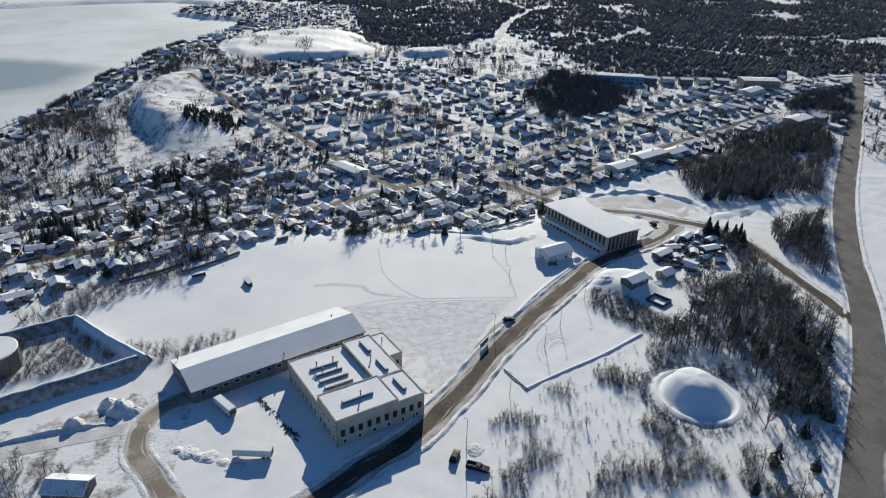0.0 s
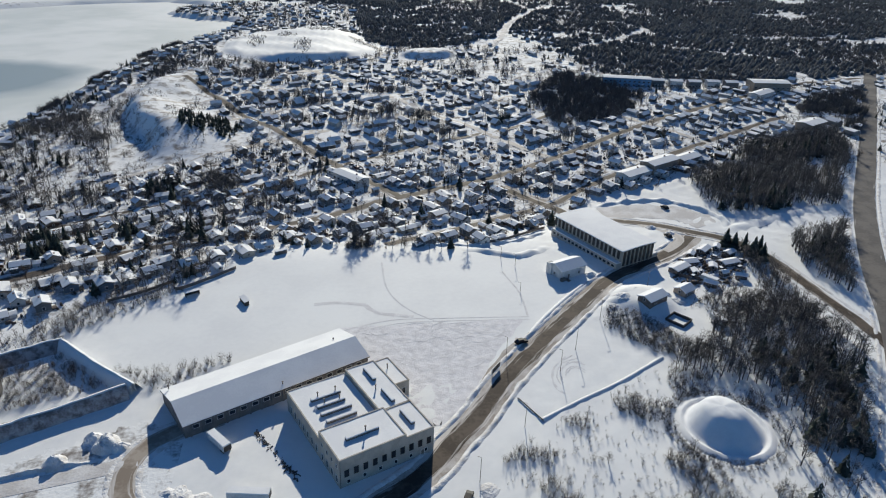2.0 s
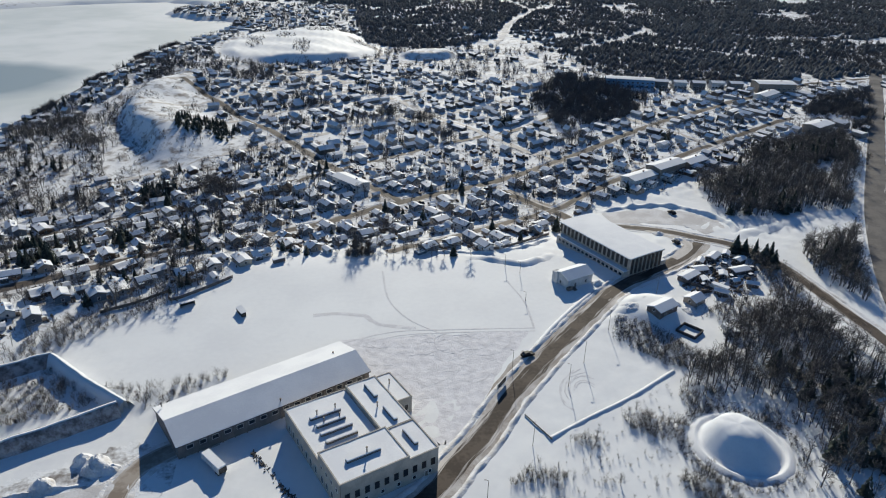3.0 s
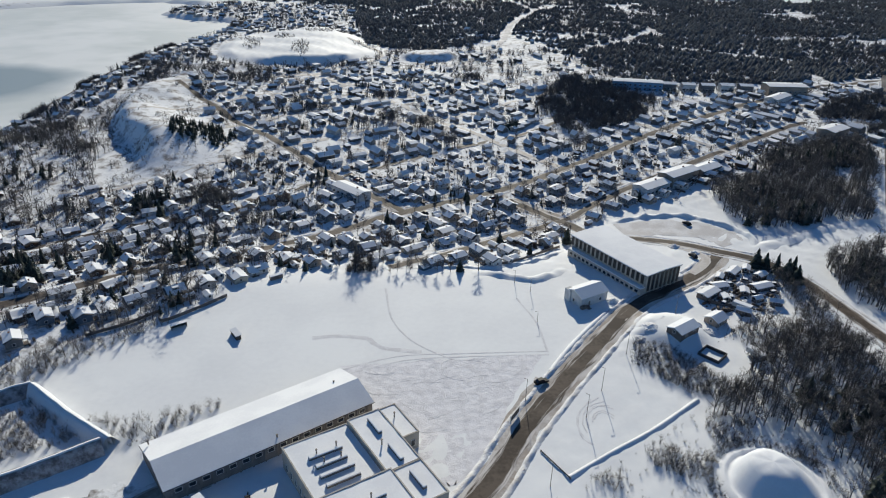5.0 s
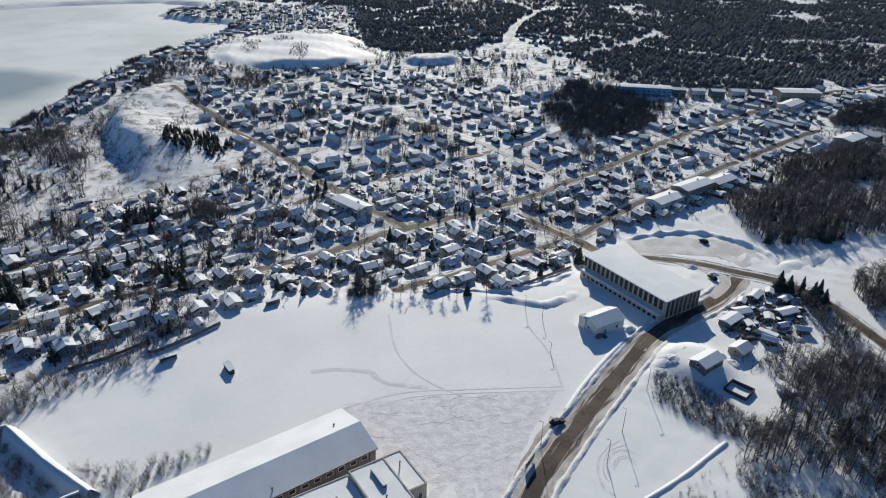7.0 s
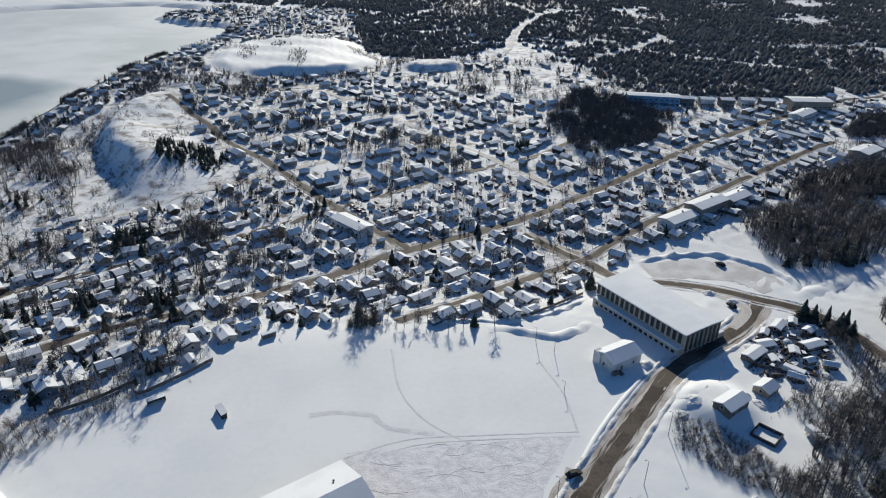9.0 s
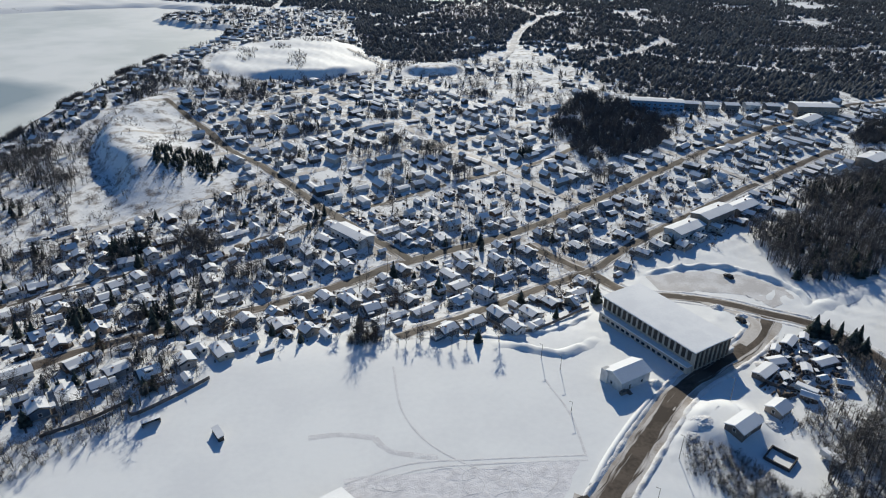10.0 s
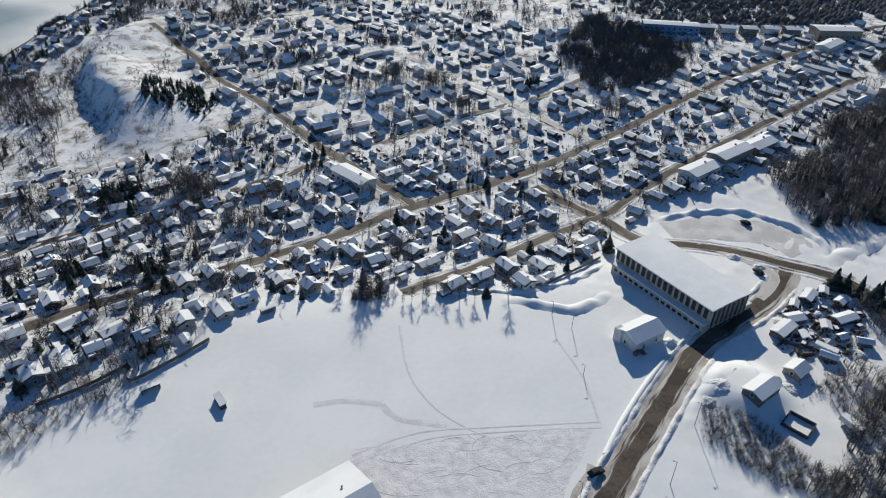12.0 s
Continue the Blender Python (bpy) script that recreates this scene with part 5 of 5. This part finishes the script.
scatter("thicket", "thin leafless wood beside the highway", "thicket", FAR_BARES, fill(WOOD_NORTH, 5, 0.8, 1.4, clumps=(0.03, -0.2)), TWIG)
scatter("conifer_thicket", "dark pines on the hillside", "conifers", WOOD_CONIFERS, fill(PINES_HILL, 9, 0.4, 0.75), CONIFER)

MEADOW = [(26, 118), (40, 160), (58, 172), (80, 184), (104, 198), (122, 190), (136, 160), (120, 112), (90, 96), (40, 96)]
brush = clear(fill(MEADOW, 1.5, 0.6, 1.4, clumps=(0.07, 0.10)) + fill(MEADOW, 8, 0.3, 0.8))
brush = [s for s in brush if not (24 < s[0] < 40 and 132 < s[1] < 154)]
BANK_BRUSH = [(92, 224), (98, 236), (112, 226), (118, 212), (128, 206), (118, 200), (104, 206)]
LEFT_BRUSH = [(-118, 226), (-104, 246), (-84, 262), (-66, 268), (-60, 262), (-78, 248), (-92, 236), (-100, 228)]
BASIN = [(-104, 192), (-70, 205), (-92, 222), (-116, 212)]
BARN_BRUSH = [(-66, 205), (-56, 196), (-52, 204), (-36, 214), (-36, 217), (-56, 211), (-76, 214)]
YARD_BRUSH = [(-100, 140), (-88, 158), (-74, 156), (-60, 138), (-70, 132)]
JUNK_WOOD = [(164, 242), (170, 262), (174, 292), (183, 288), (184, 252), (178, 236)]
CLUB_BRUSH = [(138, 216), (134, 238), (150, 246), (168, 242), (180, 236), (172, 214)]
for poly, each in ((LEFT_BRUSH, 3.0), (BASIN, 1.8), (BARN_BRUSH, 2.6), (YARD_BRUSH, 5.0), (CLUB_BRUSH, 2.6), (JUNK_WOOD, 4.0)):
    brush += fill(poly, each, 0.6, 1.4)
scatter("brushwood", "leafless brushwood poking out of the snow", "brush", SHRUBS, brush, BRUSH)
scatter("brushwood", "dense dark brushwood on the bank", "brush", SHRUBS, fill(BANK_BRUSH, 1.0, 0.6, 1.2), TWIG)
scatter("brushwood", "slender leafless young trees in the snow", "brush", WOOD_TREES, clear(fill(LEFT_BRUSH, 14, 0.4, 0.8) + fill(CLUB_BRUSH, 9, 0.5, 0.9) + fill(JUNK_WOOD, 8, 0.5, 1.0) + fill(YARD_BRUSH, 22, 0.5, 0.9) + fill(MEADOW, 34, 0.35, 0.7, clumps=(0.07, 0.08))), BRUSH)


def wild(x, y):
    """Whether forest stands here: beyond its edge, and not in a clearing."""
    if y < np.interp(x, FOREST_X, FOREST_Y) or inlet(x, y) < 14:
        return False
    if (y > 790 or x < 200) and noise.noise((x * 0.008, y * 0.010, 2.0)) + 0.7 * noise.noise((x * 0.022, y * 0.05, 5.0)) > 0.36:
        return False
    return min(far_from(p, x, y) for p in CLEARINGS) > 7


CLEARINGS = [[(253, 774), (327, 832), (395, 912), (365, 979)], [(181, 824), (224, 957), (285, 1074), (271, 1210)], [(420, 586), (436, 640), (430, 660)], [(839, 1286), (878, 1208), (893, 1102)], [(101, 1104), (142, 1156), (209, 1179)], [(120, 800), (180, 806), (236, 770)], [(126, 850), (170, 865), (240, 850)], [(314, 820), (384, 777), (467, 715)], [(41, 1025), (79, 1050), (126, 1010)], [(-101, 1000), (-98, 1130), (-80, 1300)]]
firs, bares = [], []
for k in range(74000):
    y = 580 + 1000 * dice.random()
    x = -420 + dice.random() * (1000 + (y - 580) * 0.75)
    if y > float(np.interp(x, FOREST_X, FOREST_Y)) and wild(x, y):
        (firs if noise.noise((x * 0.008, y * 0.008, 7.0)) + dice.uniform(-0.5, 0.5) > -0.05 else bares).append((x, y, dice.uniform(0.7, 1.25), dice.uniform(0, 6.28), dice.randrange(12)))
scatter("far_forest", "dark conifer forest reaching to the horizon, haze in its colour", "forest", FAR_CONIFERS, firs, HAZED_GREEN)
scatter("far_forest", "leafless grey-brown forest among the conifers", "forest", FAR_BARES, bares, TWIG)
shore_wood = []
for k in range(8000):
    y = dice.uniform(480, 1210)
    x = float(shore(y)) + dice.uniform(16, 95) if k % 2 else float(shore(y)) + 14 + dice.gauss(0, 2.0)
    if inlet(x, y) > 9 and noise.noise((x * 0.035, y * 0.025, 3.0)) > 0.12 and crest(x, y) < -12 and plateau(x, y) > 1.1 and all((x - s[0]) ** 2 + (y - s[1]) ** 2 > 50 for s in sites):
        shore_wood.append((x, y, dice.uniform(0.4, 0.95), dice.uniform(0, 6.28), dice.randrange(12)))
scatter("shore_thicket", "leafless trees along the lake shore", "thicket", FAR_BARES, shore_wood, TWIG)
for x0, y0, reach, firry in GROVES:
    spots = []
    for k in range(int(reach * reach * (0.35 if firry else 0.5 if reach < 14 else 0.14))):
        a, r = dice.uniform(0, 6.28), reach * math.sqrt(dice.random()) * (1 + 0.3 * math.sin(k * 0.7))
        spots.append((x0 + r * math.cos(a), y0 + 0.85 * r * math.sin(a), dice.uniform(0.7, 1.15) * (1 if y0 < 560 else 0.9), dice.uniform(0, 6.28), dice.randrange(12)))
    spots = [q for q in spots if all(far_from(r, q[0], q[1]) > 4.5 for r in STREETS[:3])]
    if firry:
        scatter("conifer_grove", "dense dark conifers between the houses", "conifers", WOOD_CONIFERS, spots, CONIFER)
    else:
        scatter("grove", "dense grey leafless grove between the houses", "grove", WOOD_TREES if y0 < 560 else FAR_BARES, spots, TWIG)
ring = []
for k in range(420):
    a, r = dice.uniform(0, 6.28), dice.uniform(14.5, 18)
    ring.append((108.5 + r * math.cos(a), 166.5 + r * math.sin(a), dice.uniform(0.4, 0.8), dice.uniform(0, 6.28), dice.randrange(12)))
scatter("brushwood", "ring of dark brushwood round the reservoir mound", "brush", SHRUBS, ring, TWIG)
bush = []
for k in range(110):
    a, r = dice.uniform(0, 6.28), math.sqrt(dice.random())
    bush.append((6 + 6.5 * r * math.cos(a), 298 + 4 * r * math.sin(a), dice.uniform(0.8, 1.4), dice.uniform(0, 6.28), dice.randrange(12)))
scatter("brushwood", "dense dark bush at the edge of the playing field", "brush", SHRUBS, bush, TWIG)

west = []
for k in range(2400):
    x, y = dice.uniform(-230, -25), dice.uniform(264, 540)
    if noise.noise((x * 0.025, y * 0.025, 12.0)) > 0.05 and free(x, y, 5.0) and all((x - s[0]) ** 2 + (y - s[1]) ** 2 > 27 for s in sites):
        west.append((x, y, dice.uniform(0.45, 0.9), dice.uniform(0, 6.28), dice.randrange(12)))
scatter("thicket", "leafless groves between the western houses", "thicket", GARDEN_TREES, west, TWIG)
east = []
for k in range(1500):
    u, o = dice.random(), dice.uniform(14, 70)
    x, y = 150 + 380 * u + o * 0.8, 140 + 520 * u - o * 0.6
    if noise.noise((x * 0.03, y * 0.03, 3.0)) > -0.1 and all((x - s[0]) ** 2 + (y - s[1]) ** 2 > 40 for s in sites):
        east.append((x, y, dice.uniform(0.5, 1.1), dice.uniform(0, 6.28), dice.randrange(12)))
scatter("thicket", "leafless scrub beyond the highway", "thicket", FAR_BARES, east, TWIG)
slope = []
for k in range(5200):
    x, y = dice.uniform(-190, -70), dice.uniform(430, 690)
    d = float(crest(x, y))
    if -26 < d < 60 and free(x, y) is False and noise.noise((x * 0.06, y * 0.05, 6.0)) > (-0.05 if d < 0 else 0.12):
        slope.append((x, y, dice.uniform(0.4, 1.1), dice.uniform(0, 6.28), dice.randrange(12)))
    x, y = dice.uniform(-120, 80), dice.uniform(720, 960)
    if noise.noise((x * 0.04, y * 0.03, 6.0)) > 0.25:
        slope.append((x, y, dice.uniform(0.6, 1.4), dice.uniform(0, 6.28), dice.randrange(12)))
scatter("hill_brush", "leafless scrub on the snowy hillsides", "scrub", GARDEN_SHRUBS, slope, TWIG)

# trees of the town that stand singly
for kind, k, x, y, s in LONE_TREES:
    tree(kind, k, x, y, s, dice.uniform(0, 6.28))
near_sites = np.array([(s[0], s[1]) for s in sites])
count, small_bare, small_firs = 0, [], []
for k in range(21000):
    x, y = dice.uniform(-230, 430) if k % 3 else dice.uniform(-230, -20), dice.uniform(262, 800)
    if k % 4 == 0:
        x, y = dice.uniform(-240, 90), dice.uniform(840, 1200)
    if not free(x, y, 4.5) or np.hypot(*(near_sites - (x, y)).T).min() < 5.6:
        continue
    if noise.noise((x * 0.035, y * 0.035, 21.0)) + dice.uniform(-0.3, 0.3) < -0.08:
        continue
    fir = dice.random() < (0.30 if noise.noise((x * 0.02, y * 0.02, 33.0)) > 0.2 else 0.06)
    if count < 300 and y < 450 and k % 2 and (x > -30 or k % 2):
        count += 1
        tree("conifer" if fir else "bare", dice.randrange(3 if fir else 4), x, y, dice.uniform(0.4, 0.85) if fir else dice.uniform(0.6, 1.15), dice.uniform(0, 6.28))
    else:
        (small_firs if fir else small_bare).append((x, y, dice.uniform(0.45, 0.85) if fir else dice.uniform(0.55, 1.05), dice.uniform(0, 6.28), dice.randrange(12)))
scatter("garden_trees", "leafless garden trees between the houses", "trees", GARDEN_TREES, [q for q in small_bare if q[1] < 540], TWIG)
scatter("garden_trees", "leafless garden trees of the far town", "trees", FAR_BARES, [(x, y, s * 1.2, a, k) for x, y, s, a, k in small_bare if y >= 540], TWIG)
scatter("garden_trees", "dark garden conifers between the far houses", "trees", WOOD_CONIFERS, small_firs, CONIFER)
garden = []
for k in range(9000):
    x, y = dice.uniform(-220, 330), dice.uniform(262, 640)
    if free(x, y, 4.0) and np.hypot(*(near_sites - (x, y)).T).min() > 5.0:
        garden.append((x, y, dice.uniform(0.4, 1.0), dice.uniform(0, 6.28), dice.randrange(12)))
for x, y, r, i in sites[:420]:
    for side in (-1, 1):
        if dice.random() < 0.55:
            a = radians(r) + (math.pi / 2 if dice.random() < 0.5 else 0)
            ox, oy = -math.sin(a) * 6.0 * side, math.cos(a) * 6.0 * side
            for k in range(dice.randrange(5, 11)):
                px, py = x + ox + math.cos(a) * (k - 4) * 1.1, y + oy + math.sin(a) * (k - 4) * 1.1
                if free(px, py, 4.0) and np.hypot(*(near_sites - (px, py)).T).min() > 4.6:
                    garden.append((px, py, dice.uniform(0.3, 0.65), dice.uniform(0, 6.28), dice.randrange(12)))
scatter("garden_shrubs", "leafless garden shrubs between the houses", "shrubs", GARDEN_SHRUBS, garden, RUST_TWIG)


CLUTTER = [Build().box(0, 0, -0.1, a, b_, c, taper=d) for a, b_, c, d in ((0.7, 0.6, 0.7, 0.1), (1.8, 0.9, 0.9, 0.15), (0.5, 0.5, 1.3, 0.05), (2.6, 0.6, 0.6, 0.1))]
dice = random.Random(56)
spots = []
for x, y, r, i in sites[:330]:
    for k in range(7):
        a, o = dice.uniform(0, 6.28), dice.uniform(4.2, 7.5)
        px, py = x + o * math.cos(a), y + o * math.sin(a)
        if free(px, py, 3.8):
            spots.append((px, py, dice.uniform(0.6, 1.3), radians(r) + dice.uniform(-0.3, 0.3), dice.randrange(12)))
scatter("yard_clutter", "bins, woodpiles and boxes in the snowy yards", "yard clutter", CLUTTER, spots, BARK)

JUNK_YARD = [(134, 256), (140, 268), (152, 280), (166, 284), (172, 270), (166, 254), (150, 246), (140, 248)]
scatter("yard_clutter", "dark scrap, planks and crates in the snowy yard", "yard clutter", CLUTTER, fill(JUNK_YARD, 4.5, 0.6, 1.5), BARK)
scatter("brushwood", "dark weeds and brush in the cluttered yard", "brush", SHRUBS, fill(JUNK_YARD, 3.5, 0.4, 0.9) + fill([(126, 232), (134, 250), (144, 246), (138, 228)], 5, 0.3, 0.7), TWIG)
# small garden sheds
dice = random.Random(55)
made = 0
for k in range(900):
    x, y = dice.uniform(-125, 150), dice.uniform(265, 430)
    if made < 75 and free(x, y, 5.0) and 5.8 < np.hypot(*(near_sites - (x, y)).T).min():
        shed(x, y, TILT + dice.choice((0, 90, 180)), dice.uniform(2.4, 4.2), dice.uniform(2.0, 2.8), 1.8, 0.5, dice.choice((WHITE_SIDING, PLANK, BEIGE_SIDING)), "small garden shed under a cap of snow", name="garden_shed")
        made += 1


# ---- vehicles ----
def wheel(parent, x, y, r):
    w = part("wheel", Build().tube((x, y - 0.11, r), (x, y + 0.11, r), r, r, 14), RUBBER, parent)
    part("rim", Build().tube((x, y - 0.12, r), (x, y + 0.12, r), r * 0.55, r * 0.55, 10), STEEL, w)


def profile(pts, w0, w1):
    """A body from its side outline, narrower at the top."""
    zs = [p[1] for p in pts]
    lo, hi = min(zs), max(zs)
    b, n = Build(), len(pts)
    for s in (-1, 1):
        b.v += [(x, s * (w0 + (w1 - w0) * (z - lo) / (hi - lo)) / 2, z) for x, z in pts]
    b.f = [tuple(range(n)), tuple(range(2 * n - 1, n - 1, -1))] + [(i, n + i, n + (i + 1) % n, (i + 1) % n) for i in range(n)]
    b.s = [0] * len(b.f)
    return b


def car(label, paint, x, y, turn, pickup=False, group="parked cars", snowy=False):
    ob = thing("pickup_truck" if pickup else "car", label, "pickup truck" if pickup else "car", pose(x, y, ground_z(x, y) + 0.06, 0, 0, turn), group)
    L = 5.6 if pickup else 4.5
    k = L / 2
    part("body", profile([(-k, 0.35), (k, 0.35), (k, 0.8), (k * 0.55, 1.02), (-k * 0.9, 1.06), (-k, 0.9)], 1.85, 1.75), paint, ob)
    part("cabin", profile([(-k * (0.15 if pickup else 0.85), 1.03), (k * 0.42, 1.02), (k * 0.2, 1.62), (-k * (0.12 if pickup else 0.62), 1.66)], 1.65, 1.35), GLASS, ob)
    part("roof", Build().box(k * (0.05 if pickup else -0.2), 0, 1.64, k * (0.4 if pickup else 0.85), 1.36, 0.07, taper=0.05), ROOF_SNOW if snowy else paint, ob, "snow on the roof" if snowy else "")
    if pickup:
        part("load_bed", Build().box(-k * 0.58, 0.82, 1.0, k * 0.8, 0.1, 0.4).box(-k * 0.58, -0.82, 1.0, k * 0.8, 0.1, 0.4).box(-k * 0.97, 0, 1.0, 0.1, 1.7, 0.4), paint, ob)
    part("bumper", Build().box(k, 0, 0.42, 0.14, 1.8, 0.22), STEEL, ob)
    for q in (-0.65, 0.65):
        part("headlight", Build().box(k + 0.01, q, 0.7, 0.06, 0.3, 0.16), LAMP_GLASS, ob)
    for a in (-k * 0.62, k * 0.62):
        for q in (-0.82, 0.82):
            wheel(ob, a, q, 0.38 if pickup else 0.33)
    return ob


car("black pickup truck parked in the snow", BLACK_PAINT, 34.3, 142.5, -25, True).scale = (1.12,) * 3
car("black car parked in the snow", BLACK_PAINT, 28.8, 147.3, 65).scale = (1.1,) * 3
car("black car parked in the lay-by", BLACK_PAINT, 59.3, 215.6, 20)
car("dark car in the turning loop", BLACK_PAINT, 149, 296, 100)
car("black car standing on the cleared lot", BLACK_PAINT, 163, 331, 110)
dice = random.Random(9)
for line, o in ((MAIN_STREET, 6.2), (MAIN_STREET, -6.4), (FIELD_STREET, 5.6), (UP_STREET, 5.8)):
    pts, way = along(line[1:-3], 1.0)
    for k in range(9):
        i = dice.randrange(len(pts))
        d, s = way[i], np.array([way[i][1], -way[i][0]])
        x, y = pts[i] + s * (o + dice.uniform(0, 1.5) * (1 if o > 0 else -1))
        c, paint = dice.choice((("black", BLACK_PAINT), ("grey", GREY_PAINT), ("dark red", RED_PAINT), ("white", WHITE_PAINT)))
        if np.hypot(*(near_sites - (x, y)).T).min() > 6.5:
            car(f"{c} car parked beside the street", paint, x, y, math.degrees(math.atan2(d[1], d[0])) + dice.choice((0, 90, 180)), snowy=dice.random() < 0.4)
for x, y, r in ((152, 270, 20), (147, 260, 60), (160, 272, -30), (166, 262, 15), (142, 256, 40), (157, 262, 80), (170, 268, -10)):
    car("snow-covered car in the clutter of the yard", GREY_PAINT, x, y, r, snowy=True, group="cars in the yard")


def trailer(x, y, turn, L, label, h=2.7):
    ob = thing("trailer", label, "trailer", pose(x, y, ground_z(x, y), 0, 0, turn), "trailers in the yards")
    part("box", Build().box(0, 0, 0.95, L, 2.5, h - 0.95), WHITE_PAINT, ob)
    part("frame", Build().box(0, 0, 0.7, L * 0.96, 1.6, 0.25), STEEL, ob)
    part("roof_snow", Build().box(0, 0, h + 0.004, L, 2.5, 0.25, taper=0.1), ROOF_SNOW, ob, "snow on the flat top")
    part("rear_door", Build().box(L / 2 + 0.03, 0, 1.0, 0.06, 2.2, h - 1.1), DARK_PANEL, ob)
    for a in (L * 0.28, L * 0.40):
        for q in (-1.0, 1.0):
            wheel(ob, a, q, 0.48)
    for q in (-0.8, 0.8):
        part("landing_leg", Build().box(-L * 0.36, q, 0, 0.14, 0.14, 0.7), STEEL, ob)
    return ob


trailer(-35.6, 174.2, -51, 8.5, "white box trailer with snow on top")
trailer(-25.5, 153.8, -9, 10.6, "long white trailer with snow on top")
trailer(135.2, 222, -72, 6.5, "white camper trailer beside the thicket", 2.5)
trailer(147, 252, -50, 7, "white trailer among yard sheds", 2.5)


# ---- poles, fences ----
def pole(x, y, h, arm=False, label="slender grey light pole"):
    ob = thing("street_pole", label, "pole", pose(x, y, ground_z(x, y)), "poles along the roads")
    part("shaft", Build().tube((0, 0, -0.3), (0, 0, h), 0.10, 0.06, 8), POLE, ob)
    if arm:
        part("crossarm", Build().box(0, 0, h - 0.8, 2.0, 0.12, 0.12, turn=0.5), POLE, ob)
        for q in (-0.8, 0.8):
            part("insulator", Build().tube((q * 0.88, q * 0.48, h - 0.68), (q * 0.88, q * 0.48, h - 0.45), 0.06, 0.05, 6), WHITE_TRIM, ob)
    else:
        part("lamp_arm", Build().tube((0, 0, h - 0.1), (-0.6, 0.25, h + 0.1), 0.05, 0.04, 6), STEEL, ob)
        part("lamp_head", Build().box(-0.75, 0.3, h + 0.06, 0.5, 0.2, 0.1, turn=-0.4), STEEL, ob)
    return ob


for x, y in ((33, 153), (50, 173), (68, 198), (77, 210), (52, 207), (92, 228), (120, 251)):
    pole(x, y, 8.5)
for x, y, h in ((66, 280, 5.5), (70.5, 272.5, 5.5), (67.5, 251, 4.0)):
    pole(x, y, h, label="thin pole at the edge of the playing field")
for line, o in ((MAIN_STREET[1:-2], 4.6), (FIELD_STREET, -4.2), (UP_STREET, 4.4)):
    pts, way = along(line, 1.0)
    for i in range(12, len(pts), 34):
        x, y = pts[i] + np.array([way[i][1], -way[i][0]]) * o
        pole(x, y, 9.0, True, "wooden utility pole with a crossarm")


def fence(points, h, label):
    line, way = along(points, 2.2)
    ob = thing("fence", label, "fence", pose(line[0][0], line[0][1], 0))
    o = line[0]
    for i in range(len(line)):
        x, y = line[i] - o
        part("post", Build().box(x, y, ground_z(*line[i]) - 0.3, 0.12, 0.12, h + 0.4), PLANK, ob)
        if i + 1 < len(line):
            a, b_ = line[i], line[i + 1]
            m, d = (a + b_) / 2, b_ - a
            part("panel", Build().box(m[0] - o[0], m[1] - o[1], ground_z(*m) + 0.05, float(np.hypot(*d)) - 0.14, 0.06, h, turn=math.atan2(d[1], d[0])), PLANK, ob)
    return ob


fence([(51, 186), (53.5, 180.5), (56, 175)], 0.5, "dark board fence across the meadow corner")
fence([(53, 308.5), (57.5, 301), (65.8, 297.2), (74, 301), (95, 314.5)], 1.2, "dark board fence round the house gardens")
fence([(-66, 270), (-64, 263), (-54, 270), (-44, 279)], 1.3, "dark board fence at the edge of the playing field")
fence([(-87, 256), (-76, 262), (-66, 270)], 1.2, "dark board fence behind the gardens")
fence([(134, 262), (139, 256), (147, 253)], 1.4, "dark board fence of the yard")
